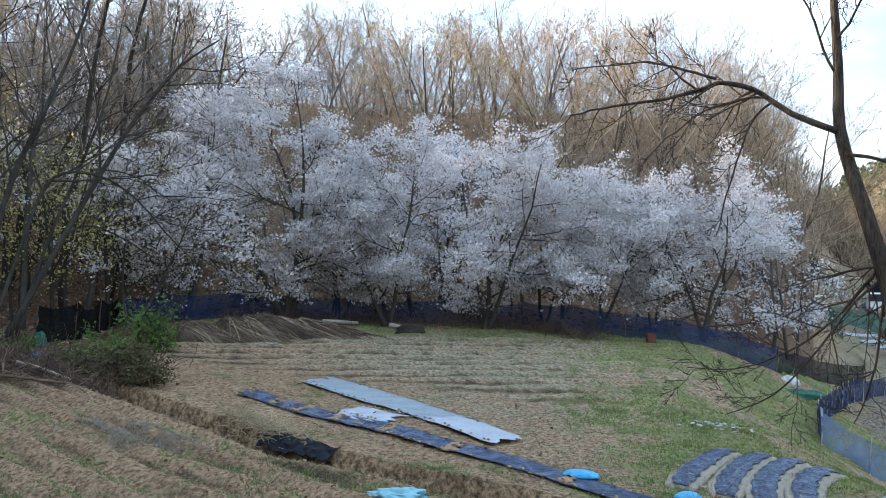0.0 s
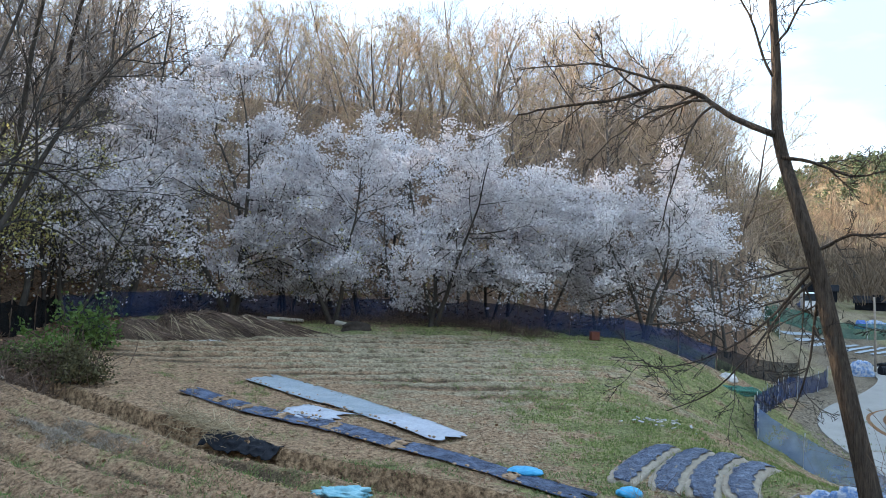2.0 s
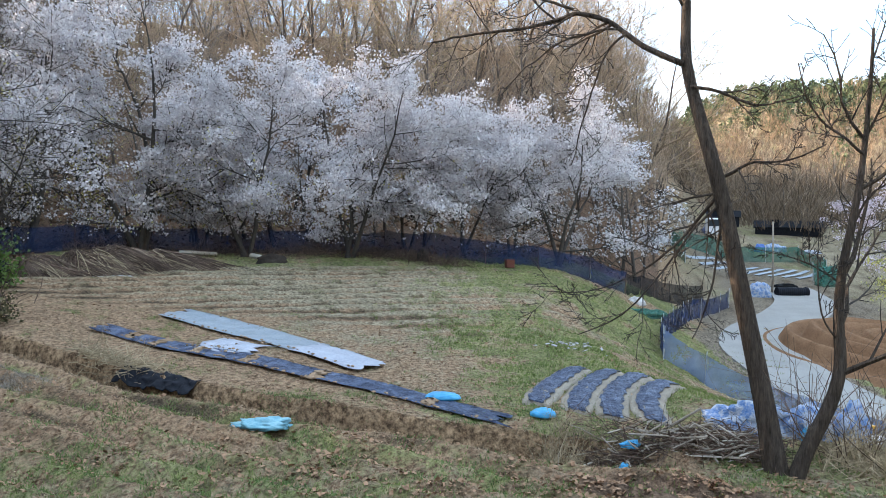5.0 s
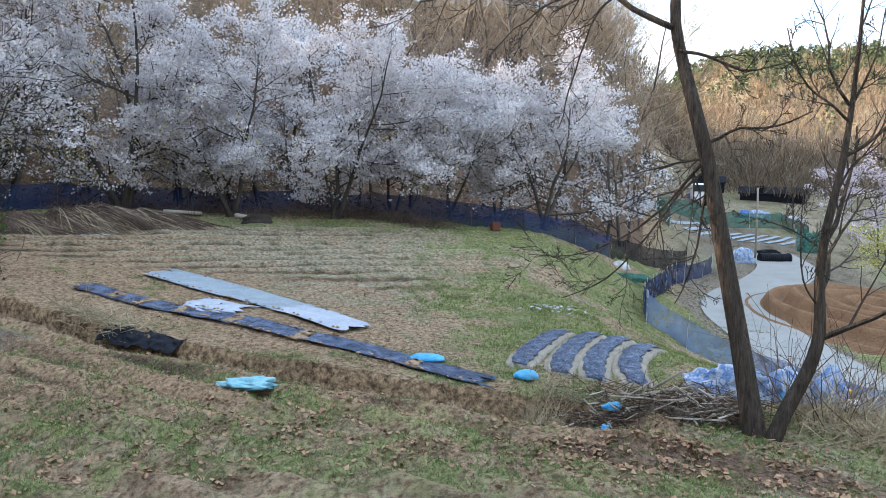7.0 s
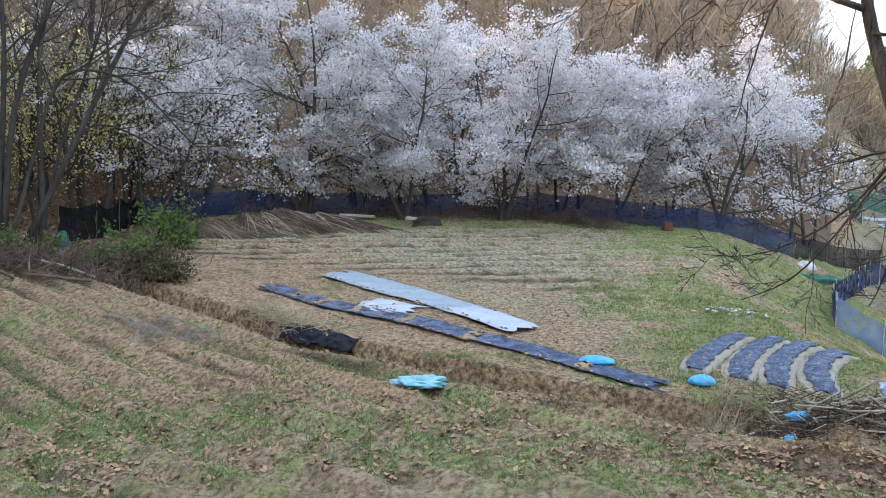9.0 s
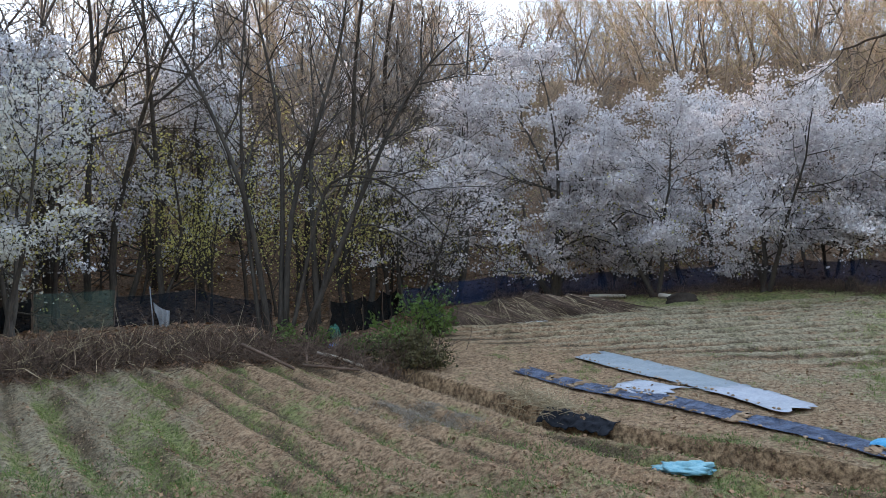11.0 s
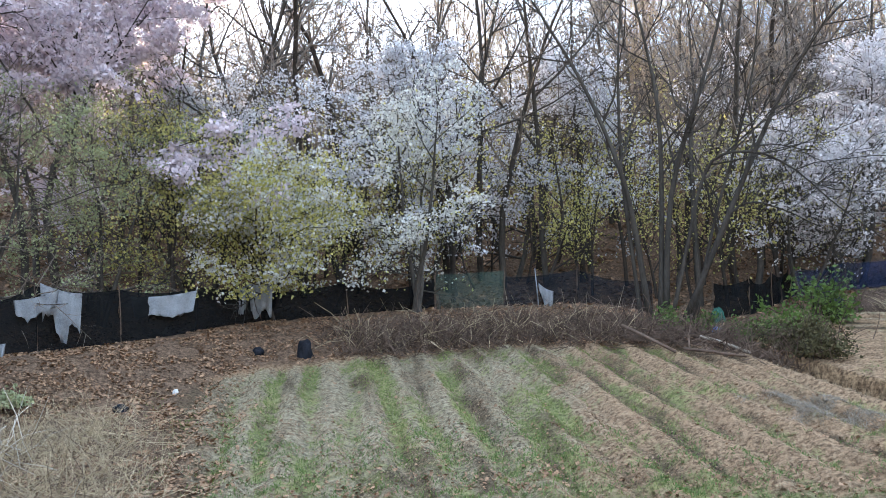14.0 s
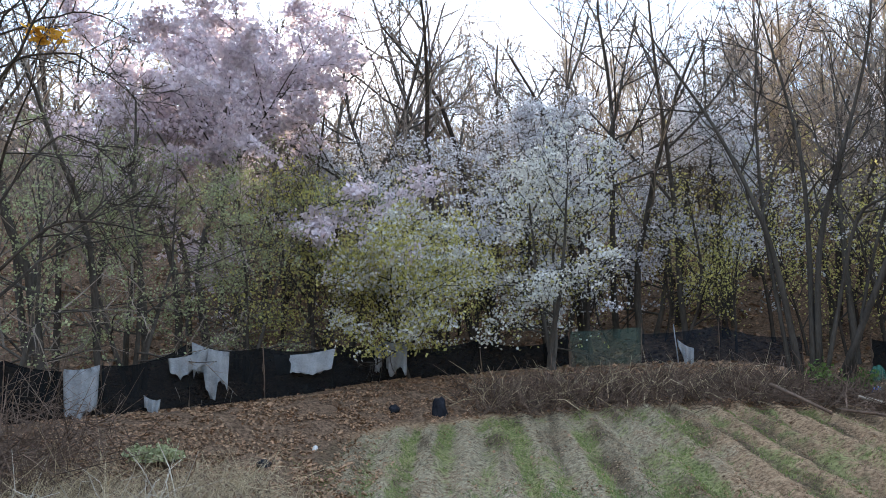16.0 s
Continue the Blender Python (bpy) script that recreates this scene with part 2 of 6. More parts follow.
def ground_material():
    """Soil, grass, dead leaves, straw and sand, blended by the zones of the terrain."""
    m, n, l, b = shader("field_ground")
    pos = n.new("ShaderNodeNewGeometry").outputs["Position"]

    def zone(name):
        a = n.new("ShaderNodeAttribute")
        a.attribute_name = name
        return a.outputs["Fac"]
    fine, mid = noise_node(n, l, 26, 6, pos, 0.7), noise_node(n, l, 5.5, 5, pos)
    big = noise_node(n, l, 0.7, 3, pos)
    soil = mix(n, l, 0.5, ramp(n, l, fine, ((0.3, (0.145, 0.083, 0.049)), (0.68, (0.43, 0.288, 0.182)))), ramp(n, l, mid, ((0.32, (0.20, 0.12, 0.073)), (0.68, (0.40, 0.27, 0.173)))))
    grass = mix(n, l, 0.5, ramp(n, l, fine, ((0.3, (0.06, 0.07, 0.03)), (0.68, (0.35, 0.33, 0.16)))), ramp(n, l, big, ((0.35, (0.11, 0.135, 0.052)), (0.65, (0.24, 0.235, 0.09)))))
    leaf = mix(n, l, 0.5, ramp(n, l, fine, ((0.3, (0.048, 0.029, 0.019)), (0.7, (0.28, 0.175, 0.118)))), ramp(n, l, mid, ((0.3, (0.085, 0.054, 0.037)), (0.7, (0.21, 0.138, 0.094)))))
    straw = mix(n, l, 0.5, ramp(n, l, fine, ((0.28, (0.12, 0.095, 0.063)), (0.7, (0.45, 0.372, 0.262)))), ramp(n, l, mid, ((0.3, (0.175, 0.145, 0.097)), (0.7, (0.33, 0.28, 0.19)))))
    sand = ramp(n, l, mid, ((0.3, (0.14, 0.11, 0.08)), (0.7, (0.26, 0.212, 0.16))))
    cut = ramp(n, l, mid, ((0.3, (0.12, 0.072, 0.042)), (0.7, (0.36, 0.235, 0.14))))

    def torn(z):
        """A zone whose rim is broken up by the fine relief."""
        k = n.new("ShaderNodeMath")
        k.operation = "MULTIPLY_ADD"
        l.new(fine, k.inputs[0])
        k.inputs[1].default_value = 1.5
        l.new(z, k.inputs[2])
        j = n.new("ShaderNodeMath")
        j.operation = "MULTIPLY_ADD"
        l.new(mid, j.inputs[0])
        j.inputs[1].default_value = 0.9
        l.new(k.outputs[0], j.inputs[2])
        r = n.new("ShaderNodeMapRange")
        r.interpolation_type = "SMOOTHSTEP"
        l.new(j.outputs[0], r.inputs[0])
        r.inputs[1].default_value, r.inputs[2].default_value = 1.36, 1.84
        return r.outputs[0]
    col = mix(n, l, torn(zone("straw")), soil, straw)
    col = mix(n, l, torn(zone("grass")), col, grass)
    col = mix(n, l, torn(zone("leaf")), col, leaf)
    col = mix(n, l, torn(zone("sand")), col, sand)
    col = mix(n, l, torn(zone("cut")), col, cut)
    # dark weedy soil; also carries the shade painted into troughs and ditch
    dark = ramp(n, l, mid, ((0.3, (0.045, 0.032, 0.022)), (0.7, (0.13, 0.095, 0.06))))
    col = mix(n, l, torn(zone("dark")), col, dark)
    mottle = ramp(n, l, noise_node(n, l, 11, 4, pos, 0.65), ((0.34, (0.42, 0.42, 0.42)), (0.60, (1.22, 1.22, 1.22))))
    col = mix(n, l, 1.0, col, mottle, "MULTIPLY")
    l.new(col, b.inputs["Base Color"])
    b.inputs["Roughness"].default_value = 0.95
    b.inputs["Specular IOR Level"].default_value = 0.05
    h = n.new("ShaderNodeMath")
    h.operation = "ADD"
    l.new(fine, h.inputs[0])
    l.new(mid, h.inputs[1])
    bump(n, l, b, h.outputs[0], 1.0, 0.07)
    return m


GROUND = ground_material()


# ---- building ----
class Geo:
    """Gathers points and faces of one mesh."""

    def __init__(self):
        self.v, self.f, self.n = [], [], 0

    def add(self, v, f):
        v = np.asarray(v, float).reshape(-1, 3)
        self.v.append(v)
        if isinstance(f, np.ndarray):
            self.f.append(f + self.n)
        else:
            for k in {len(q) for q in f}:
                self.f.append(np.array([q for q in f if len(q) == k]) + self.n)
        self.n += len(v)
        return self

    def tube(self, points, radii, sides=5, cap=True):
        p = np.asarray(points, float)
        r = np.broadcast_to(np.asarray(radii, float), (len(p),))
        d = np.empty_like(p)
        d[1:-1], d[0], d[-1] = p[2:] - p[:-2], p[1] - p[0], p[-1] - p[-2]
        d /= np.sqrt((d * d).sum(1, keepdims=True)) + 1e-9
        ref = np.array((0.31, 0.95, 0.05)) if abs(d[:, 2]).mean() > 0.6 else np.array((0.03, 0.05, 1.0))
        a = d[:, (1, 2, 0)] * ref[[2, 0, 1]] - d[:, (2, 0, 1)] * ref[[1, 2, 0]]
        a /= np.sqrt((a * a).sum(1, keepdims=True)) + 1e-9
        b = d[:, (1, 2, 0)] * a[:, (2, 0, 1)] - d[:, (2, 0, 1)] * a[:, (1, 2, 0)]
        t = np.arange(sides) * 2 * np.pi / sides
        ring = p[:, None] + r[:, None, None] * (np.cos(t)[None, :, None] * a[:, None] + np.sin(t)[None, :, None] * b[:, None])
        i, j = np.repeat(np.arange(len(p) - 1), sides) * sides, np.tile(np.arange(sides), len(p) - 1)
        k = (j + 1) % sides
        at = self.n
        self.add(ring, np.stack([i + j, i + k, i + sides + k, i + sides + j], 1))
        if cap:
            self.f.append(np.stack([np.arange(sides)[::-1], np.arange((len(p) - 1) * sides, len(p) * sides)]) + at)
        return self

    def box(self, m, size, bevel=0.0):
        bm = bmesh.new()
        bmesh.ops.create_cube(bm, size=1, matrix=Matrix.Diagonal((*size, 1)))
        if bevel:
            bmesh.ops.bevel(bm, geom=bm.edges[:], offset=bevel, segments=2, affect="EDGES", profile=0.5)
        bmesh.ops.transform(bm, matrix=m, verts=bm.verts)
        return self.bm(bm)

    def ball(self, m, size, rough=0.0, seed=0, detail=2):
        bm = bmesh.new()
        bmesh.ops.create_icosphere(bm, subdivisions=detail, radius=0.5)
        for v in bm.verts:
            k = 1 + rough * (noise.noise(v.co * 3.1 + Vector((seed * 7.7, seed, 1))) + 0.5 * noise.noise(v.co * 8 + Vector((seed, 3, seed))))
            v.co = Vector((v.co.x * size[0], v.co.y * size[1], v.co.z * size[2])) * k
        bmesh.ops.transform(bm, matrix=m, verts=bm.verts)
        return self.bm(bm)

    def bm(self, bm):
        bm.verts.index_update()
        v, f = [tuple(x.co) for x in bm.verts], [[x.index for x in q.verts] for q in bm.faces]
        bm.free()
        return self.add(v, f)

    def sheet(self, grid):
        """A skin over a grid of points, shape (rows, columns, 3)."""
        g = np.asarray(grid, float)
        r, c = g.shape[:2]
        return self.add(g, [(i * c + j, i * c + j + 1, (i + 1) * c + j + 1, (i + 1) * c + j) for i in range(r - 1) for j in range(c - 1)])

    def slab(self, grid, thick):
        """A sheet with a thickness, its rim closed."""
        g = np.asarray(grid, float)
        r, c = g.shape[:2]
        low = g - np.array((0, 0, thick))
        self.sheet(g)
        o = self.n
        self.add(low, [(i * c + j, (i + 1) * c + j, (i + 1) * c + j + 1, i * c + j + 1) for i in range(r - 1) for j in range(c - 1)])
        rim = [(0, j) for j in range(c)] + [(i, c - 1) for i in range(1, r)] + [(r - 1, j) for j in range(c - 2, -1, -1)] + [(i, 0) for i in range(r - 2, 0, -1)]
        k = [i * c + j for i, j in rim]
        self.f.append(np.array([(o - r * c + a, o + a, o + b, o - r * c + b) for a, b in zip(k, k[1:] + k[:1])]))
        return self

    def mesh(self, name, material, soft=False):
        return skin(name, np.concatenate(self.v), self.f, material, soft)


def skin(name, v, groups, material, soft=False):
    """A mesh from points and groups of faces, each group of one number of corners."""
    me = bpy.data.meshes.new(name)
    me.vertices.add(len(v))
    me.vertices.foreach_set("co", np.asarray(v, np.float32).ravel())
    corners = np.concatenate([g.ravel() for g in groups]).astype(np.int32)
    sizes = np.concatenate([np.full(len(g), g.shape[1]) for g in groups]).astype(np.int32)
    me.loops.add(len(corners))
    me.loops.foreach_set("vertex_index", corners)
    me.polygons.add(len(sizes))
    me.polygons.foreach_set("loop_start", np.concatenate([[0], np.cumsum(sizes)[:-1]]).astype(np.int32))
    me.polygons.foreach_set("use_smooth", np.full(len(sizes), soft))
    me.materials.append(material)
    me.update(calc_edges=True)
    return me


def part(name, geo, material, parent=None, label="", soft=False):
    """One mesh object, under a thing or a part where a parent is given."""
    ob = new(name, geo.mesh(name, material, soft) if isinstance(geo, Geo) else geo)
    if parent is not None:
        ob.parent = parent
    return tagged(ob, label)


def thing(name, label, category, group="", kind="", at=(0, 0, 0)):
    ob = new(name)
    ob.location = at
    return tagged(ob, label, category, group, kind)


def many(points, size, rng, sides=4, flat=0.0, stretch=1.0):
    """Verts and faces of many small leaves of uneven outline at the points."""
    p = np.asarray(points, float)
    k = len(p)
    nrm = rng.normal(size=(k, 3))
    nrm[:, 2] = nrm[:, 2] * (1 - flat) + flat * 3
    nrm /= np.linalg.norm(nrm, axis=1, keepdims=True)
    a = np.cross(nrm, rng.normal(size=(k, 3)))
    a /= np.linalg.norm(a, axis=1, keepdims=True) + 1e-9
    b = np.cross(nrm, a)
    s = size * rng.uniform(0.55, 1.3, (k, 1, 1))
    t = np.arange(sides) * 2 * np.pi / sides
    r = rng.uniform(0.35, 0.62, (k, sides, 1))
    v = p[:, None] + s * r * (np.cos(t)[None, :, None] * a[:, None] * stretch + np.sin(t)[None, :, None] * b[:, None])
    v = v + nrm[:, None] * s * rng.uniform(-0.15, 0.15, (k, sides, 1))
    return v.reshape(-1, 3), np.arange(k * sides).reshape(k, sides)


def leaves(points, size, rng, material, sides=4, flat=0.0, stretch=1.0, name="crown"):
    v, f = many(points, size, rng, sides, flat, stretch)
    return skin(name, v, [f], material)


def blades(points, height, width, rng, lean=0.35):
    """Thin upright blades as tapered slips."""
    p = np.asarray(points, float)
    k = len(p)
    h = height * rng.uniform(0.5, 1.3, (k, 1))
    a = rng.uniform(0, 2 * np.pi, k)
    side = np.stack([np.cos(a), np.sin(a), np.zeros(k)], 1) * width * 0.5
    tip = p + np.concatenate([rng.normal(0, lean, (k, 2)) * h, h], 1)
    v = np.stack([p - side, p + side, tip], 1)
    return v.reshape(-1, 3), np.arange(k * 3).reshape(k, 3)


def pol(az, d):
    return d * math.sin(radians(az)), d * math.cos(radians(az))


def level(x, y):
    return float(ground(x, y))


def smooth(a, b, v):
    k = np.clip((np.asarray(v, float) - a) / (b - a), 0, 1)
    return k * k * (3 - 2 * k)


def lattice(x, y, seed=0):
    """Value noise in the plane, 0 to 1."""
    xi, yi = np.floor(x).astype(np.int64), np.floor(y).astype(np.int64)
    fx, fy = x - xi, y - yi
    fx, fy = fx * fx * (3 - 2 * fx), fy * fy * (3 - 2 * fy)

    def h(i, j):
        n = (i * 374761393 + j * 668265263 + seed * 974634777) & 0x7FFFFFFF
        n = ((n ^ (n >> 13)) * 1274126177) & 0x7FFFFFFF
        return ((n ^ (n >> 16)) & 0xFFFF) / 65535.0
    return (h(xi, yi) * (1 - fx) + h(xi + 1, yi) * fx) * (1 - fy) + (h(xi, yi + 1) * (1 - fx) + h(xi + 1, yi + 1) * fx) * fy


def fbm(x, y, octaves=4, seed=0):
    total, amp, norm = 0.0, 1.0, 0.0
    for o in range(octaves):
        total = total + amp * lattice(x * 2 ** o + 17.3 * o, y * 2 ** o - 9.1 * o, seed + o)
        norm, amp = norm + amp, amp * 0.5
    return total / norm


def line_side(x, y, line):
    """Distance to a bent line, and on which side of it (plus: to its left)."""
    x, y = np.asarray(x, float), np.asarray(y, float)
    best, side = np.full(x.shape, 1e9), np.ones(x.shape)
    for (ax, ay), (bx, by) in zip(line[:-1], line[1:]):
        ux, uy = bx - ax, by - ay
        k = np.clip(((x - ax) * ux + (y - ay) * uy) / (ux * ux + uy * uy), 0, 1)
        d = np.hypot(x - ax - k * ux, y - ay - k * uy)
        s = np.where(ux * (y - ay) - uy * (x - ax) > 0, 1.0, -1.0)
        side = np.where(d < best, s, side)
        best = np.minimum(best, d)
    return best, side


# the wood's edge: bearing (degrees, right of ahead) and distance from the eye
EDGE_AZ = [-180, -95, -77, -70, -65, -55, -44, -36, -29, -24, -19, -15, -8, 0, 8, 14, 18, 22, 27, 180]
EDGE_D = [22, 22, 22, 22.5, 23.5, 26, 27.5, 28, 28, 28.5, 32, 37, 37.5, 37.5, 38, 39, 40, 43, 46, 46]
DITCH = [(-11.0, 24.3), (-9.4, 22.3), (-8.1, 21.2), (-6.3, 19.8), (-4.5, 18.5), (-3.1, 17.2), (-2.0, 16.35), (-0.7, 15.6), (0.3, 15.05), (1.2, 14.5), (2.1, 14.05), (4.2, 13.1), (5.6, 12.6)]
ROAD = [(18.6, 16.0), (17.4, 23.0), (17.6, 28.0), (18.6, 32.5), (21.5, 36.0), (25.5, 39.5), (29.0, 44.0), (31.0, 52.0), (37.0, 75.0)]


def ground(x, y):
    x, y = np.asarray(x, float), np.asarray(y, float)
    d = np.hypot(x, y)
    az = np.degrees(np.arctan2(x, y))
    rho = np.hypot(np.minimum(x, 0), y)
    z = 0.121 * np.minimum(rho, 95)
    shift = 0.35 * np.maximum(0, y - 24) + 0.5 * np.clip(18 - y, 0, 12)
    z = z - 3.0 * smooth(6, 15.5, x - shift)
    edge = np.interp(az, EDGE_AZ, EDGE_D)
    hilly = 1 - smooth(17, 30, az)
    rise = np.clip(d - edge, 0, 60)
    z = z + (0.235 + 0.065 * smooth(-40, -18, az)) * rise * hilly * smooth(0, 16, rise)
    z = z + 0.65 * smooth(-4.6, -1.0, d - edge) * smooth(-26, -34, az)      # leafy bank under the net fence
    z = z + 60 * smooth(130, 380, d) * (1 - hilly)                           # the hill across the valley
    z = z + 2.6 * np.exp(-(d / 4.5) ** 2) + 0.35 * smooth(12.5, 9, d)
    dd, side = line_side(x, y, DITCH)
    near = side < 0
    fade = smooth(5.8, 4.6, x) * smooth(-12.2, -10.5, x)
    z = z - fade * (0.34 + 0.26 * fbm(x * 0.8, y * 0.8, 2, 7)) * np.where(near, smooth(1.1, 0.25, dd), smooth(0.12, 0.0, dd))
    return z + 0.22 * (fbm(x * 0.22, y * 0.22, 2, 5) - 0.5) * smooth(6, 12, d)


# ---- the ground: one sheet ----
ROW_WAY = (math.sin(radians(-51.5)), math.cos(radians(-51.5)))


def zones(x, y):
    d, az = np.hypot(x, y), np.degrees(np.arctan2(x, y))
    edge = np.interp(az, EDGE_AZ, EDGE_D)
    dd, side = line_side(x, y, DITCH)
    beyond = (side > 0) & (x > -13) | (x > 6)
    n1, n2, n3 = fbm(x * 0.35, y * 0.35, 4, 11), fbm(x * 1.6, y * 1.6, 3, 23), fbm(x * 4.5, y * 4.5, 2, 29)
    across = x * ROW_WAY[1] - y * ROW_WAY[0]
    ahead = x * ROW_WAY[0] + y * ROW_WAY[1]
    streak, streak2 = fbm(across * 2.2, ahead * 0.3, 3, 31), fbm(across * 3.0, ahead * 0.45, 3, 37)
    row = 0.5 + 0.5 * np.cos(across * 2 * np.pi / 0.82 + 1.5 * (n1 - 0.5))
    near_field = (~beyond).astype(float) * smooth(edge - 3.6, edge - 4.4, d) * smooth(-66, -60, az)
    left = smooth(-29, -41, az + 6 * (n1 - 0.5))
    front = smooth(14.2, 12.2, d + 2.0 * (n1 - 0.5))
    lush = near_field * (-0.09 + 0.27 * left + 0.30 * (1 - row) + 1.5 * (streak - 0.5) + 0.7 * (n3 - 0.5))
    far_field = beyond.astype(float) * smooth(edge + 0.5, edge - 1.5, d)
    right = smooth(0, 7, x + 3 * (n1 - 0.5) - 0.22 * (y - 18))
    green = far_field * (0.05 + 0.62 * right * smooth(0.3, 0.55, n1 + 0.06) + 1.0 * (n2 - 0.5) + 0.6 * (n3 - 0.5) + 0.5 * smooth(edge - 5.5, edge - 3.8, d))
    grass = np.where(beyond, green, lush)
    grass = grass * (1 - front) + front * (0.44 + 0.9 * (n2 - 0.5) + 0.7 * (n3 - 0.5) + 0.5 * (n1 - 0.5))
    straw = far_field * smooth(-5, 1, x + 0.35 * (y - 24)) * (0.42 + 0.8 * (n2 - 0.5) + 0.6 * (n1 - 0.5)) + 0.3 * front * (0.6 + n2)
    straw = np.maximum(straw, 0.62 * left * near_field * (0.5 + n2))
    straw = np.maximum(straw, 0.85 * smooth(6, 9, x) * smooth(40, 30, d) * (1 - right))
    leaf = smooth(edge - 4.4, edge - 3.2, d + 1.5 * (n1 - 0.5)) * smooth(-20, -30, az) + smooth(edge - 1.2, edge + 0.5, d) * (az < 24)
    leaf = np.maximum(leaf, smooth(-56, -63, az + 5 * (n2 - 0.5)) * smooth(9, 14, d) * 0.75)
    leaf = np.maximum(leaf, 0.9 * smooth(0.9, 0.2, np.abs(d - 12.3 + 0.5 * n1)) * smooth(16, 22, az) * smooth(44, 34, az))
    leaf = np.maximum(leaf, front * (0.18 + 0.9 * (fbm(x * 2.0, y * 2.0, 3, 53) - 0.5)))
    valley = smooth(40, 48, d) * smooth(22, 27, az)
    straw, grass = np.maximum(straw, valley * 0.6), np.maximum(grass, valley * (n1 - 0.28))
    rd, _ = line_side(x, y, ROAD)
    sand = smooth(4.6, 2.6, rd + 2 * (n1 - 0.5)) * smooth(34, 40, y)
    sand = np.maximum(sand, 0.9 * smooth(2.6, 1.8, rd))
    fade = smooth(5.8, 4.6, x) * smooth(-12.2, -10.5, x)
    cut = fade * np.where(side > 0, smooth(0.26, 0.12, dd), smooth(0.35, 0.12, dd)) * (0.55 + 0.7 * n2)
    # withered weeds, denser in the row troughs, where they also paint shade
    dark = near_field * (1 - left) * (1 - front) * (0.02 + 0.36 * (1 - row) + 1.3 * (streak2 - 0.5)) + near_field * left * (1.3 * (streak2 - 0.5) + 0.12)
    dark = dark + far_field * (0.0 + 0.6 * (n2 - 0.5) + 0.6 * (n3 - 0.5)) + front * (0.08 + 0.9 * (fbm(x * 2.6, y * 2.6, 3, 59) - 0.5))
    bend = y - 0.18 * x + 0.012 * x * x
    # far plot: furrow troughs darkened in colour, in place of their shade
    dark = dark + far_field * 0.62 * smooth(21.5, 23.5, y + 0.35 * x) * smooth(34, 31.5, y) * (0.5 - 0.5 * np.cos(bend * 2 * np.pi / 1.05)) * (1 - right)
    dark = np.maximum(dark, valley * (0.25 + 0.9 * (n2 - 0.5)))
    # shadow in the ditch, painted as a dark near side
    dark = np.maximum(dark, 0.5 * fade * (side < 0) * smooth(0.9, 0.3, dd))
    # straw by furrow phase, paler ridges painted to show the relief's shading
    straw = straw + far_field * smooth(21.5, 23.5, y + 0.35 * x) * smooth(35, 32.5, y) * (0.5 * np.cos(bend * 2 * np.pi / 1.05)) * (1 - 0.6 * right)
    return dict(grass=grass, straw=straw, leaf=leaf, sand=sand, cut=cut, dark=dark), near_field, far_field, row


def ground_sheet():
    az = np.concatenate([np.arange(-180, -92, 8.0), np.arange(-92, 48, 0.24), np.arange(48, 180, 8.0), [180.0]])
    d = [0.0, 0.4]
    while d[-1] < 3000:
        v = d[-1]
        d.append(v * 1.35 if v < 6 else v + 0.5 if v < 9 else v * 1.0058 if v < 41 else v * 1.02 if v < 460 else v * 1.5)
    d = np.array(d)
    A, D = np.meshgrid(np.radians(az), d)
    x, y = D * np.sin(A), D * np.cos(A)
    z = ground(x, y)
    zone, near_field, far_field, row = zones(x, y)
    clods = fbm(x * 3.1, y * 3.1, 3, 41) - 0.5
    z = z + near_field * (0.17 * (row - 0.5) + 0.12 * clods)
    bend = y - 0.18 * x + 0.012 * x * x
    furrow = 0.5 + 0.5 * np.cos(bend * 2 * np.pi / 1.05)
    z = z + far_field * (0.2 * (furrow - 0.5) * smooth(23, 25, y + 0.35 * x) + 0.09 * clods)
    z = z + (1 - near_field) * (1 - far_field) * 0.13 * clods * smooth(9, 11, D) * smooth(60, 45, D) * (1 - zone["sand"])
    z = z + 0.08 * clods * np.clip(zone["cut"], 0, 1)
    z = np.where(D > 520, np.minimum(z, 40.0), z)
    r, c = x.shape
    me = bpy.data.meshes.new("ground")
    i, j = np.meshgrid(np.arange(r - 1), np.arange(c - 1), indexing="ij")
    k = (i * c + j).ravel()
    faces = np.stack([k, k + c, k + c + 1, k + 1], 1)
    me.vertices.add(r * c)
    me.vertices.foreach_set("co", np.stack([x, y, z], -1).ravel())
    me.loops.add(faces.size)
    me.polygons.add(len(faces))
    me.polygons.foreach_set("loop_start", np.arange(0, faces.size, 4))
    me.loops.foreach_set("vertex_index", faces[:, ::-1].ravel())
    me.polygons.foreach_set("use_smooth", np.ones(len(faces), bool))
    me.update(calc_edges=True)
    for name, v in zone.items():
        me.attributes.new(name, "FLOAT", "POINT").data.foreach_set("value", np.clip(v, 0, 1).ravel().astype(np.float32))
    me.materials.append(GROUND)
    return tagged(new("ground", me), "sloping allotment ground of bare soil, thin grass and dead leaves", "ground", kind="structure")


ground_sheet()


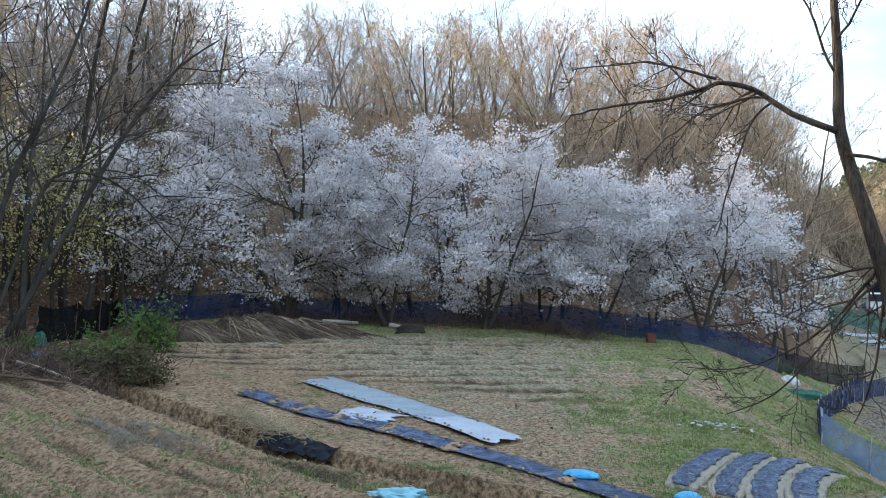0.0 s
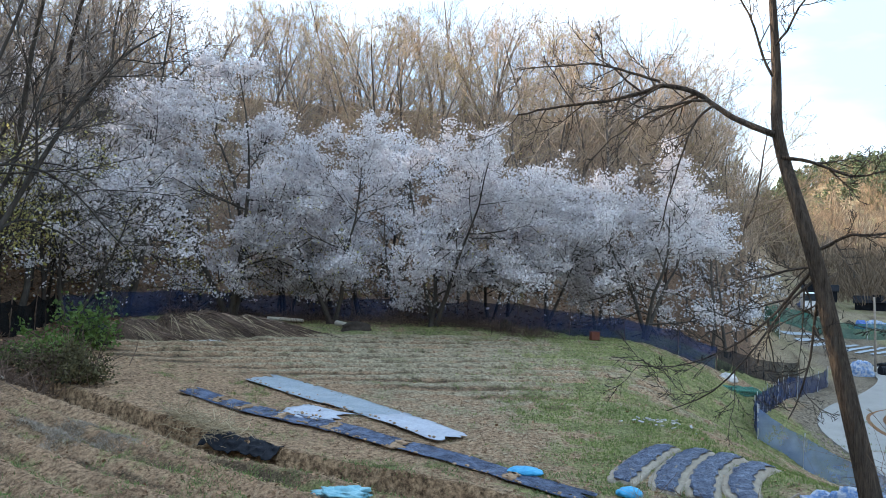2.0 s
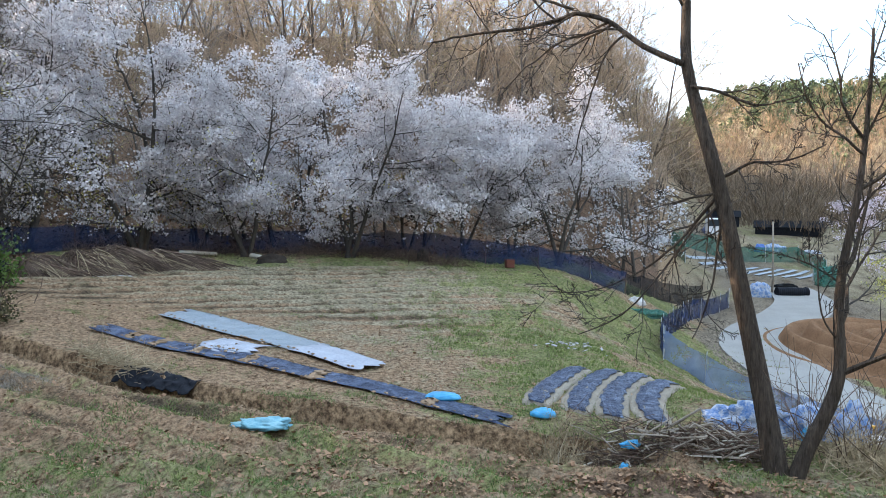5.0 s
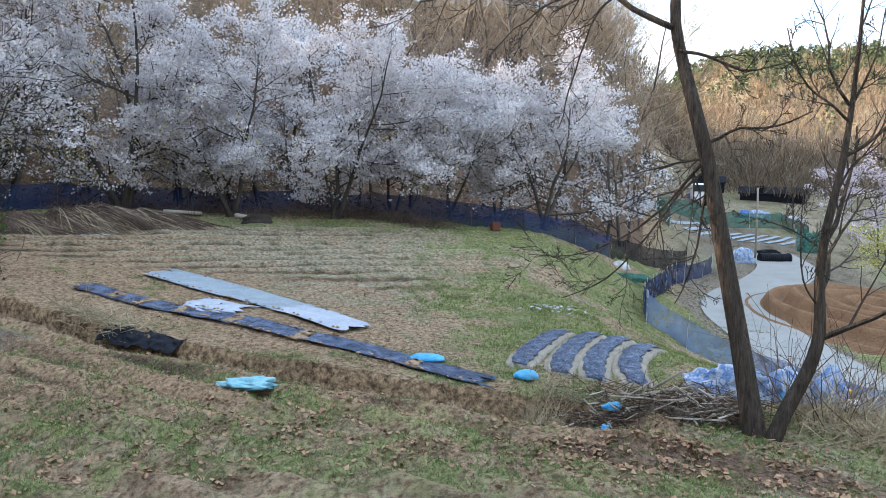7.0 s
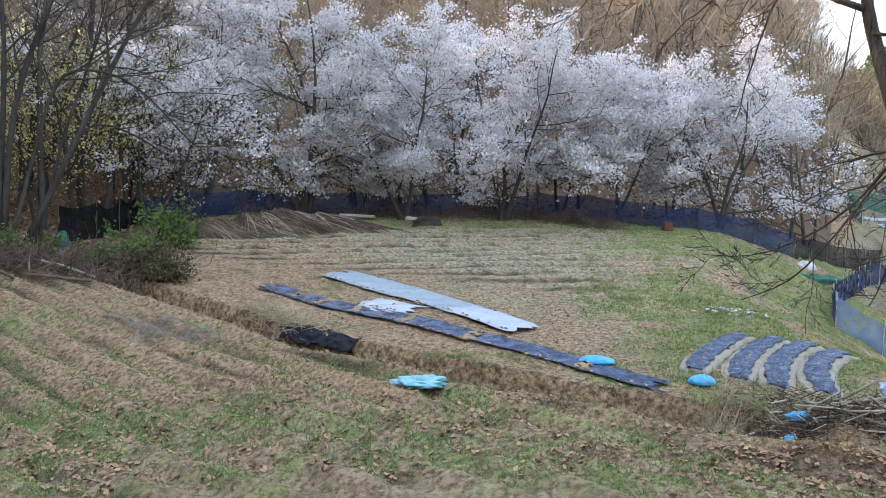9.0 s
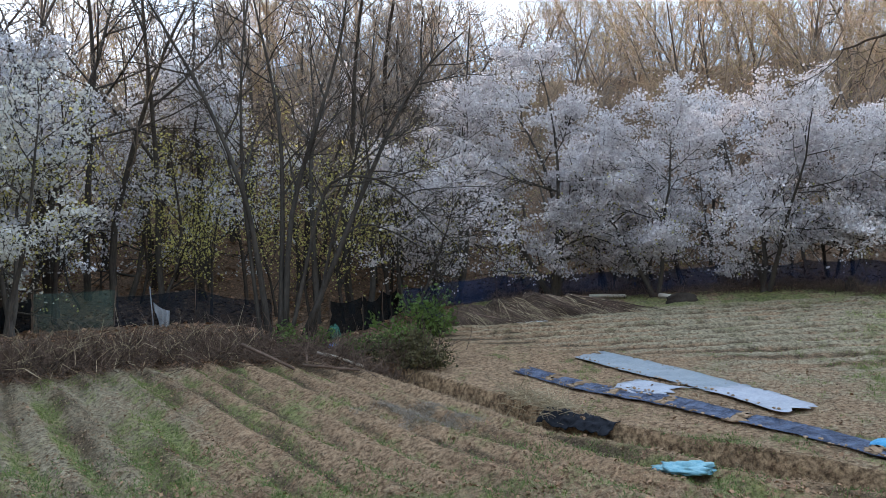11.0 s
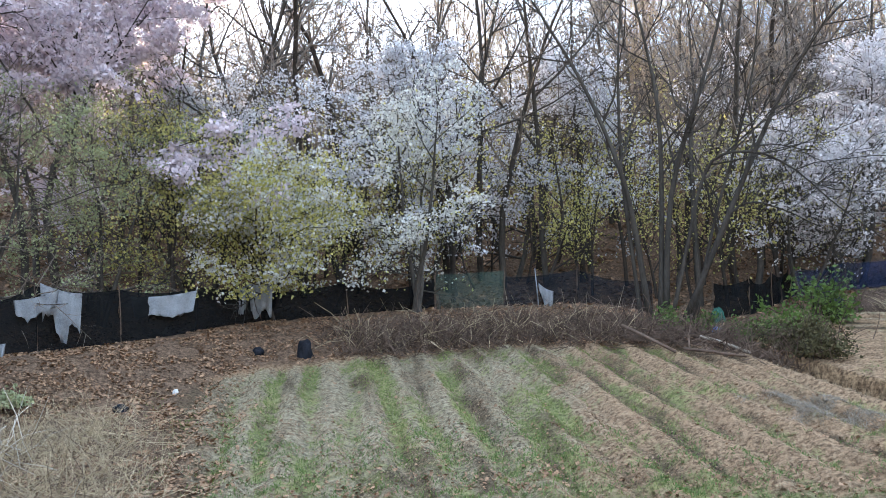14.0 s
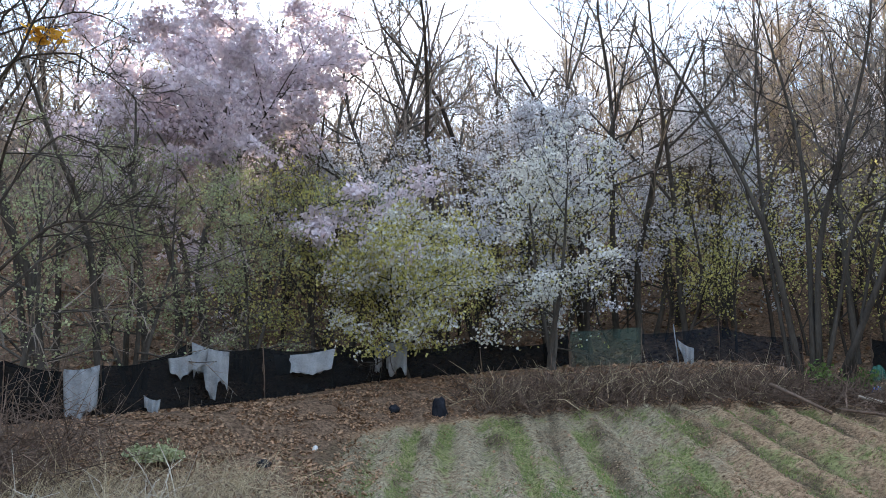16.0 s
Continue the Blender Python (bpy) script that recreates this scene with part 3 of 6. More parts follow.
def concrete_road():
    line = np.array(ROAD, float)
    s = np.concatenate([[0], np.cumsum(np.hypot(*np.diff(line, axis=0).T))])
    t = np.linspace(0, s[-1], 60)
    px, py = np.interp(t, s, line[:, 0]), np.interp(t, s, line[:, 1])
    for _ in range(6):
        px[1:-1], py[1:-1] = (px[:-2] + px[1:-1] + px[2:]) / 3, (py[:-2] + py[1:-1] + py[2:]) / 3
    keep = t < 38
    px, py = px[keep], py[keep]
    gx, gy = np.gradient(px), np.gradient(py)
    n = np.hypot(gx, gy)
    grid = []
    for w in np.linspace(-1.6, 1.6, 5):
        x, y = px + gy / n * w, py - gx / n * w
        mid = ground(px, py)
        grid.append(np.stack([x, y, np.maximum(mid, ground(x, y)) + 0.10], 1))
    tagged(part("road", Geo().slab(np.array(grid)[::-1], 0.4), CONCRETE), "pale concrete farm lane curving up the valley", "road", kind="structure")


concrete_road()


# ---- trees ----
def fork(rng, d, angle):
    """A way that leaves the way d at that angle, to a chance side."""
    q = rng.normal(size=3)
    a = np.array((d[1] * q[2] - d[2] * q[1], d[2] * q[0] - d[0] * q[2], d[0] * q[1] - d[1] * q[0]))
    a /= math.sqrt(a @ a) + 1e-9
    v = d * math.cos(angle) + a * math.sin(angle)
    return v / math.sqrt(v @ v)


def grow(rng, start, way, length, radius, kids, angles, ratio, first, up, wobble=0.1, taper=0.75, level_=0, out=None, dome=False):
    """A limb with its side limbs, as a list of (points, radii, order)."""
    out = [] if out is None else out
    n = (7, 5, 3, 2, 2)[min(level_, 4)]
    p, d = np.array(start, float), np.array(way, float)
    pts, rad = [p], [radius]
    for i in range(n):
        d = d + rng.normal(0, wobble, 3) + np.array((0, 0, up[min(level_, len(up) - 1)]))
        d /= np.linalg.norm(d)
        p = p + d * length / n
        pts.append(p)
        rad.append(radius * (1 - taper * (i + 1) / n))
    out.append((np.array(pts), np.array(rad), level_))
    branch_out(rng, out[-1], kids, angles, ratio, first, up, wobble, out, length, dome)
    return out


def branch_out(rng, limb, kids, angles, ratio, first, up, wobble, out, length, dome=False):
    pts, rad, lv = limb
    if lv >= len(kids):
        return
    for k in range(kids[lv]):
        t = first[lv] + (1 - first[lv]) * (k + rng.random()) / kids[lv]
        s = t * (len(pts) - 1)
        i = min(int(s), len(pts) - 2)
        q = pts[i] + (pts[i + 1] - pts[i]) * (s - i)
        d = pts[i + 1] - pts[i]
        d = d / (np.linalg.norm(d) + 1e-9)
        size = length * ratio[lv] * ((0.45 + 0.75 * math.sin(math.pi * min(0.12 + 0.88 * t, 1))) if dome and lv == 0 else 1.15 - 0.65 * t) * rng.uniform(0.7, 1.25)
        r = max(min(rad[i] * 0.62, size * 0.022), 0.006)
        grow(rng, q, fork(rng, d, radians(angles[lv]) * rng.uniform(0.75, 1.2) * ((1.4 - 0.75 * t) if dome and lv == 0 else 1)), size, r, kids, angles, ratio, first, up, wobble, 0.75, lv + 1, out, dome)


def wood(limbs, orders, sides, thin=0.0):
    g = Geo()
    for pts, rad, lv in limbs:
        if lv in orders:
            g.tube(pts, np.maximum(rad, thin), sides, cap=False)
    return g


def slivers(geo, limbs, orders, width, rng):
    """The finest twigs, each a thin tapered slip."""
    use = [x[0] for x in limbs if x[2] in orders]
    a, e = np.array([p[0] for p in use]), np.array([p[-1] for p in use])
    s = np.cross(e - a, rng.normal(size=a.shape))
    s *= width / (np.linalg.norm(s, axis=1, keepdims=True) + 1e-9)
    return geo.add(np.stack([a - s, a + s, e], 1), np.arange(len(a) * 3).reshape(-1, 3))


def along(limbs, orders, count, rng, jitter, uneven=0.0):
    """Points strewn along the limbs of those orders."""
    use = [x for x in limbs if x[2] in orders]
    w = np.array([np.linalg.norm(np.diff(x[0], axis=0), axis=1).sum() for x in use])
    w = w * rng.random(len(use)) ** uneven
    pick = rng.choice(len(use), count, p=w / w.sum())
    most = max(len(x[0]) for x in use)
    full = np.stack([np.concatenate([x[0], np.repeat(x[0][-1:], most - len(x[0]), 0)]) for x in use])
    last = np.array([len(x[0]) - 1 for x in use])[pick]
    s = rng.random(count) ** 0.8 * last
    j = np.minimum(s.astype(int), last - 1)
    a, b = full[pick, j], full[pick, j + 1]
    return a + (b - a) * (s - j)[:, None] + rng.normal(0, jitter, (count, 3))


def blossom_tree(name, az, d, height, spread, material, label, seed, count, bark=BARK_GREY, flower="blossom", category="blossoming tree", low=0.12, size=0.12, twig=TWIG_DARK, extra=None, stems=1, group="", puff=0.21):
    """A short-trunked tree whose limbs reach low, its twigs set with small flowers or leaves."""
    rng = np.random.default_rng(seed)
    x, y = pol(az, d)
    ob = thing(name, label, category, group, at=(x, y, level(x, y) - 0.05))
    limbs = []
    turn = rng.uniform(0, 6.28)
    for s in range(stems):
        lean = (0.12, 0.2, 0.33, 0.36)[min(stems, 4) - 1] * rng.uniform(0.7, 1.3)
        way = np.array((lean * math.cos(turn + 6.283 * s / stems), lean * math.sin(turn + 6.283 * s / stems), 1.0))
        grow(rng, (0.12 * s, 0, 0), way / np.linalg.norm(way), height * rng.uniform(0.8, 0.92), height * 0.012, (19 if stems < 3 else 11, 8, 5), (66, 50, 48), (spread / height * (1.2 if stems < 3 else 0.95), 0.5, 0.5), (low, 0.15, 0.2), (0.03, 0.03, -0.03, -0.05), 0.11, out=limbs, dome=True)
    for pts, rad, lv in (x for x in limbs if x[2] == 0):
        part("trunk", wood([(pts, rad * np.linspace(1, 0.55, len(rad)), 0)], (0,), 8), bark, ob, soft=True)
    for pts, rad, lv in (x for x in limbs if x[2] == 1):
        part("limb", wood([(pts, rad * 0.7, lv)], (1,), 5), bark, ob, soft=True)
    tagged(part("twigwork", slivers(wood(limbs, (2,), 3, 0.006), limbs, (3,), 0.009, rng), twig, ob), kind="stuff")
    each = 22
    heart = along(limbs, (1, 2, 3), int(count * 1.1) // each, rng, 0.05, 0.7)
    top = max(heart[:, 2].max(), 0.1)
    gap = 0.5 * fbm(heart[:, 0] * 0.9 + seed * 3.7, heart[:, 2] * 0.9, 3, seed) + 0.5 * fbm(heart[:, 1] * 0.9 - seed, heart[:, 2] * 0.9, 3, seed + 9)
    full = heart[:, 2] / top
    heart = heart[(heart[:, 2] > 0.85) & (gap + 0.03 * rng.normal(size=len(heart)) > 0.61 - 0.33 * np.clip(full * 1.2, 0, 1))]
    swell = rng.uniform(0.5, 1.4, (len(heart), 1)) * np.array((puff, puff, puff * 0.5))
    pts = np.repeat(heart, each, 0) + rng.normal(size=(len(heart) * each, 3)) * np.repeat(swell, each, 0)
    pts = np.concatenate([pts, along(limbs, (2, 3), count // 8, rng, 0.05, 1.0)])
    pts = pts[pts[:, 2] > 0.6]
    part(flower, leaves(pts, size, rng, material, name=flower), material, ob)
    if extra:
        more = along(limbs, (1, 2, 3), extra[1], rng, 0.22)
        more = more[(more[:, 2] > 0.7) & (more[:, 2] < extra[2] * top)]
        part("young_foliage", leaves(more, 0.09, rng, extra[0], name="young_foliage"), extra[0], ob)
    return ob


CHERRY = "cherry tree in full white blossom at the wood's edge"
ROWG = "blossoming trees along the field"
blossom_tree("cherry_tree", -10.6, 36.5, 12.3, 3.9, BLOSSOM, "tall cherry tree in full white blossom by the net fence", 1, 46000, group=ROWG, extra=(LEAF_YELLOW, 1200, 0.5), size=0.10, low=0.06, stems=3)
blossom_tree("cherry_tree", -3.9, 36.0, 9.0, 3.1, BLOSSOM, CHERRY, 2, 30000, group=ROWG, extra=(LEAF_YELLOW, 900, 0.5), size=0.10, stems=3)
blossom_tree("cherry_tree", -7.0, 37.8, 7.2, 2.6, BLOSSOM, CHERRY, 24, 24000, group=ROWG, extra=(LEAF_YELLOW, 900, 0.5), size=0.10, stems=3)
blossom_tree("cherry_tree", 3.0, 35.6, 9.1, 3.3, BLOSSOM, CHERRY, 3, 36000, group=ROWG, low=0.10, extra=(LEAF_YELLOW, 400, 0.5), size=0.10, stems=3)
blossom_tree("cherry_tree", 6.9, 38.0, 6.8, 2.8, BLOSSOM, CHERRY, 25, 19000, group=ROWG, low=0.2, size=0.10, stems=3)
blossom_tree("cherry_tree", 10.8, 37.5, 7.2, 3.5, BLOSSOM, "smaller cherry tree in white blossom above the net fence", 4, 24000, group=ROWG, low=0.28, size=0.10, stems=3)
blossom_tree("cherry_tree", 14.2, 38.5, 6.4, 2.5, BLOSSOM, "smaller cherry tree in white blossom beside a broad one", 26, 14000, group=ROWG, low=0.25, size=0.10, stems=3)
blossom_tree("cherry_tree", 17.3, 37.0, 8.4, 3.5, BLOSSOM, "broad cherry tree in dense white blossom beside the fence", 5, 40000, group=ROWG, low=0.05, size=0.10, stems=3)
blossom_tree("cherry_tree", 22.6, 45.0, 8.6, 3.0, BLOSSOM_DULL, "sparse greyish-pink cherry tree behind the white one", 6, 4600, group=ROWG)
blossom_tree("cherry_tree", -17.2, 36.0, 10.6, 4.0, BLOSSOM, "thinly flowering cherry tree between bare trees", 7, 22000, group=ROWG, extra=(LEAF_YELLOW, 1400, 0.6), size=0.1, stems=3)
blossom_tree("cherry_tree", -20.5, 32.5, 6.0, 3.4, BLOSSOM, "low leaning cherry with white blossom in layers", 8, 10000, group=ROWG, low=0.3, size=0.1, stems=3)
blossom_tree("cherry_tree", 0.4, 42.0, 8.8, 3.4, BLOSSOM_DULL, "pale cherry tree standing behind the front row", 9, 12000, group=ROWG)
blossom_tree("magnolia_tree", -45.6, 26.6, 8.2, 2.6, BLOSSOM_CREAM, "white-flowering tree with large loose flowers by the black net", 10, 8500, size=0.10, extra=(LEAF_YELLOW, 1500, 0.7), stems=3)
blossom_tree("magnolia_tree", -55.4, 26.0, 5.2, 2.7, BLOSSOM_CREAM, "low white-flowering tree with fresh yellow-green leaves over the black net", 11, 9500, bark=BARK_DARK, size=0.095, extra=(LEAF_YELLOW, 12000, 1.0), low=0.2, stems=3)
blossom_tree("cherry_tree", -55.4, 27.5, 10.2, 2.8, BLOSSOM_DULL, "grey-white flowering tree with an umbrella crown", 27, 9000, low=0.62, size=0.075)
blossom_tree("cherry_tree", -38.5, 33.0, 9.6, 3.4, BLOSSOM_DULL, "thin grey-white cherry among bare trees in the wood", 12, 12000, size=0.095)
blossom_tree("cherry_tree", -50.5, 32.0, 9.4, 3.2, BLOSSOM_DULL, "grey-white flowering tree in the shade of the wood", 13, 12000, size=0.095)
blossom_tree("cherry_tree", -42.8, 30.0, 10.0, 3.2, BLOSSOM_DULL, "tall thin white-flowering tree behind the black net", 19, 14000, size=0.095)
blossom_tree("cherry_tree", -33.5, 34.0, 9.6, 3.0, BLOSSOM_DULL, "thin grey-white cherry behind the many-stemmed tree", 28, 11000, size=0.095)
blossom_tree("pink_cherry_tree", -68.0, 27.0, 13.0, 5.6, BLOSSOM_PINK, "tall pink-mauve cherry tree lit from behind", 14, 76000, low=0.36, size=0.13)
OLIVE = "small tree in dull olive young leaf behind the fence"
blossom_tree("leafing_tree", -73.0, 24.5, 7.2, 3.4, LEAF_OLIVE, OLIVE, 15, 7000, flower="foliage", category="tree", bark=BARK_GREY, twig=TWIG_GREY, size=0.075, stems=3)
blossom_tree("leafing_tree", -66.0, 26.0, 6.8, 3.4, LEAF_OLIVE, "small tree in olive young leaf behind pale cloths", 16, 7000, flower="foliage", category="tree", bark=BARK_GREY, twig=TWIG_GREY, size=0.075, stems=3)
blossom_tree("leafing_tree", -60.5, 28.0, 6.4, 3.0, LEAF_OLIVE, "low tree in young green leaf behind the fence", 17, 5000, flower="foliage", category="tree", bark=BARK_GREY, twig=TWIG_GREY, size=0.075, stems=2, extra=(LEAF_YELLOW, 7000, 0.95))
blossom_tree("leafing_tree", -80.0, 23.5, 7.4, 3.4, LEAF_OLIVE, "small tree in thin olive leaf at the field's corner", 18, 5200, flower="foliage", category="tree", bark=BARK_GREY, twig=TWIG_GREY, size=0.075, stems=3)


def shaped_tree(name, az, d, limbs, label, seed, bark, twig, kids, ratio, thin, depth=0.5, category="bare tree"):
    """A bare tree with given main limbs (right and up in metres, in the upright plane across the line of sight) and chance twigs."""
    rng = np.random.default_rng(seed)
    x, y = pol(az, d)
    ob = thing(name, label, category, at=(x, y, level(x, y)))
    a = radians(az)
    right, deep = np.array((math.cos(a), -math.sin(a), 0)), np.array((math.sin(a), math.cos(a), 0))
    side = []
    for title, r0, r1, twigged, line in limbs:
        p = np.array(line, float)
        t, s = np.linspace(0, 1, len(p)), np.linspace(0, 1, len(p) * 3 - 2)
        u = np.stack([np.interp(s, t, p[:, 0]), np.interp(s, t, p[:, 1])], 1)
        for _ in range(2):
            u[1:-1] = (u[:-2] + 2 * u[1:-1] + u[2:]) / 4
        drift = np.cumsum(rng.normal(0, depth * 0.12, len(s)))
        pts = u[:, :1] * right + (drift - drift[0])[:, None] * (s[:, None] if r0 > 0.1 else 1) * deep + u[:, 1:] * np.array((0, 0, 1))
        rad = np.interp(s, (0, 0.08, 1), (r0 * 1.25 if p[0, 1] < 0.4 else r0, r0, r1))
        part(title, Geo().tube(pts, rad, 10 if r0 > 0.09 else 6), bark, ob, soft=True)
        if twigged:
            size = np.linalg.norm(np.diff(pts, axis=0), axis=1).sum()
            branch_out(rng, (pts, rad, 0), (twigged, *kids), (48, 42, 40), (ratio, 0.5, 0.5), (0.3 if r0 > 0.05 else 0.12, 0.2, 0.2), (0, 0.06, 0.04, 0.0), 0.13, side, size)
    tagged(part("branchwork", wood(side, (1,), 4, thin * 1.3), bark, ob), kind="stuff")
    tagged(part("twigwork", wood(side, (2, 3), 3, thin), twig, ob), kind="stuff")
    return ob


SECOND = [(0.12, -0.25), (0.34, 0.44), (0.64, 1.06), (0.78, 1.65), (0.71, 2.31), (0.74, 3.06), (0.9, 3.9), (1.02, 4.77), (1.08, 5.8), (1.1, 6.6)]
shaped_tree("twin_trunk_tree", 32.0, 13.6, [
    ("trunk", 0.165, 0.03, 0, [(-0.05, -0.25), (-0.23, 0.8), (-0.41, 1.65), (-0.7, 3.0), (-0.98, 4.33), (-1.3, 5.4), (-1.57, 6.3), (-1.56, 7.3), (-1.62, 8.3), (-1.7, 9.6), (-1.9, 11)]),
    ("second_trunk", 0.12, 0.02, 6, SECOND),
    ("limb", 0.022, 0.008, 7, [(1.02, 4.77), (0.72, 5.03), (0.41, 5.29), (0.21, 5.55), (0.1, 6.1)]),
    ("limb", 0.02, 0.008, 6, [(1.05, 5.06), (1.19, 5.38), (1.33, 5.78), (1.4, 6.4)]),
    ("limb", 0.016, 0.006, 6, [(0.72, 2.9), (0.37, 3.14), (0.06, 3.26), (-0.5, 3.38)]),
    ("limb", 0.018, 0.007, 5, [(0.89, 3.73), (1.1, 4.23), (1.31, 4.31), (1.7, 4.8)]),
    ("limb", 0.016, 0.006, 5, [(0.7, 2.06), (0.46, 2.38), (0.41, 3.14), (0.44, 3.73)]),
    ("limb", 0.055, 0.016, 10, [(-1.58, 6.28), (-2.1, 6.55), (-2.47, 6.84), (-2.81, 7.17), (-3.37, 7.33), (-3.85, 7.18), (-4.65, 7.11), (-5.4, 7.08), (-6.0, 6.99)]),
    ("limb", 0.026, 0.008, 7, [(-3.37, 7.31), (-3.86, 7.52), (-4.46, 7.74), (-5.2, 7.81), (-5.95, 7.81)]),
    ("limb", 0.022, 0.007, 6, [(-2.5, 6.81), (-2.75, 6.65), (-2.9, 6.15), (-3.16, 5.32), (-3.25, 4.67)]),
    ("limb", 0.022, 0.007, 7, [(-2.59, 6.91), (-3.18, 6.88), (-3.75, 6.74), (-4.23, 6.43), (-4.63, 6.07)]),
    ("limb", 0.03, 0.008, 5, [(-1.46, 5.91), (-1.02, 5.82), (-0.62, 5.6), (-0.32, 5.56), (0.2, 5.7)]),
    ("limb", 0.028, 0.01, 6, [(-0.98, 4.46), (-0.69, 4.59), (-0.53, 4.69), (0.03, 4.66), (0.5, 4.9)]),
    ("limb", 0.028, 0.007, 9, [(-0.89, 4.33), (-1.26, 3.89), (-1.68, 3.35), (-2.29, 2.89), (-3.02, 2.58), (-3.79, 2.6)]),
    ("limb", 0.024, 0.008, 8, [(-0.89, 4.16), (-1.0, 3.54), (-1.05, 2.84), (-1.23, 2.21), (-1.35, 1.94)]),
    ("limb", 0.022, 0.007, 8, [(-0.93, 4.24), (-1.35, 4.16), (-1.7, 4.07), (-2.31, 3.89)]),
    ("limb", 0.022, 0.007, 8, [(-0.85, 4.16), (-1.34, 3.71), (-1.76, 2.99), (-2.37, 2.24), (-3.1, 1.93)]),
    ("limb", 0.022, 0.008, 7, [(-1.6, 7.2), (-1.75, 7.5), (-1.9, 8.2), (-2.4, 9.0), (-3.0, 9.4)]),
    ("limb", 0.02, 0.008, 6, [(-1.56, 7.7), (-1.34, 8.1), (-1.0, 8.5), (-0.4, 9.2)]),
], "bare twin-trunked tree with rough brown bark on the slope", 21, BARK_BROWN, TWIG_DARK, (6, 4), 0.36, 0.004)

shaped_tree("many_stemmed_tree", -29.0, 26.5, [
    ("stem", 0.095, 0.02, 9, [(-0.31, -0.2), (-0.78, 3.69), (-1.21, 5.24), (-2.18, 7.76), (-3.44, 10.0), (-4.3, 11.6)]),
    ("stem", 0.09, 0.02, 9, [(-0.04, -0.2), (0.15, 3.67), (0.18, 6.95), (-0.4, 9.93), (-0.83, 12.2)]),
    ("stem", 0.095, 0.02, 9, [(0.14, -0.2), (0.3, 4.03), (1.45, 7.28), (2.23, 9.83), (2.47, 12.3)]),
    ("stem", 0.095, 0.02, 9, [(0.58, -0.2), (2.07, 3.27), (3.58, 6.66), (4.89, 8.82), (6.16, 9.9)]),
    ("stem", 0.065, 0.012, 8, [(0.23, -0.2), (0.9, 2.6), (1.39, 4.73), (2.12, 5.12), (3.53, 4.85), (4.73, 3.57), (6.08, 2.3)]),
    ("stem", 0.055, 0.012, 7, [(0.76, -0.2), (1.5, 1.9), (2.08, 3.4), (2.8, 3.6), (3.49, 3.42), (4.87, 2.68)]),
    ("stem", 0.065, 0.02, 7, [(-0.57, -0.2), (-0.9, 3.0), (-1.09, 4.97), (-1.08, 7.35), (-0.95, 9.95), (-0.64, 12.0)]),
    ("stem", 0.055, 0.02, 7, [(0.95, -0.2), (1.6, 3.0), (2.4, 5.4), (3.0, 7.6), (3.2, 9.8)]),
], "bare many-stemmed grey tree at the field's edge", 23, BARK_STEM, TWIG_DARK, (6, 4), 0.36, 0.008, 1.0)


leaning = shaped_tree("leaning_tree", -85.0, 15.0, [
    ("trunk", 0.06, 0.03, 8, [(0.9, -0.2), (1.1, 2.3), (1.05, 5.0), (0.95, 7.8), (0.8, 9.6)]),
    ("limb", 0.028, 0.009, 8, [(0.95, 4.1), (1.52, 4.75), (1.85, 5.07), (2.37, 5.13), (3.1, 5.05), (3.9, 4.9)]),
    ("limb", 0.016, 0.006, 5, [(2.3, 5.13), (2.6, 5.4), (2.7, 5.9), (2.5, 6.8)]),
    ("limb", 0.014, 0.005, 4, [(2.35, 5.13), (3.0, 5.5), (3.9, 5.65)]),
    ("limb", 0.022, 0.008, 9, [(0.95, 7.6), (1.51, 7.95), (2.12, 8.0), (2.68, 7.7), (3.3, 7.1)]),
    ("limb", 0.022, 0.008, 9, [(0.95, 5.1), (1.4, 6.0), (1.9, 6.6), (2.4, 6.5), (3.0, 5.9)]),
    ("limb", 0.02, 0.008, 8, [(1.0, 8.2), (1.6, 8.6), (2.3, 8.8), (3.0, 8.6)]),
], "thin bare leaning tree with arching branches at the field's corner", 24, BARK_DARK, TWIG_DARK, (5, 3), 0.4, 0.005, 0.8)
leaf_rng = np.random.default_rng(8)
part("orange_foliage", leaves(np.array((math.cos(radians(-85)), -math.sin(radians(-85)), 0)) * leaf_rng.uniform(1.35, 2.0, (70, 1)) + np.stack([leaf_rng.normal(0, 0.05, 70), leaf_rng.normal(0, 0.05, 70), 8.3 + leaf_rng.normal(0, 0.1, 70)], 1), 0.10, leaf_rng, LEAF_ORANGE, stretch=1.8, name="orange_foliage"), LEAF_ORANGE, leaning, "few withered orange leaves")
blossom_tree("pink_cherry_tree", 38.2, 62.0, 6.5, 3.0, BLOSSOM_PINK, "small pink cherry tree beyond the soil mound", 31, 5000, low=0.2, size=0.13)
blossom_tree("leafing_tree", 39.0, 48.0, 4.5, 2.2, LEAF_YELLOW, "small tree in fresh yellow-green leaf beside the lane", 32, 4000, flower="foliage", category="tree", size=0.12)


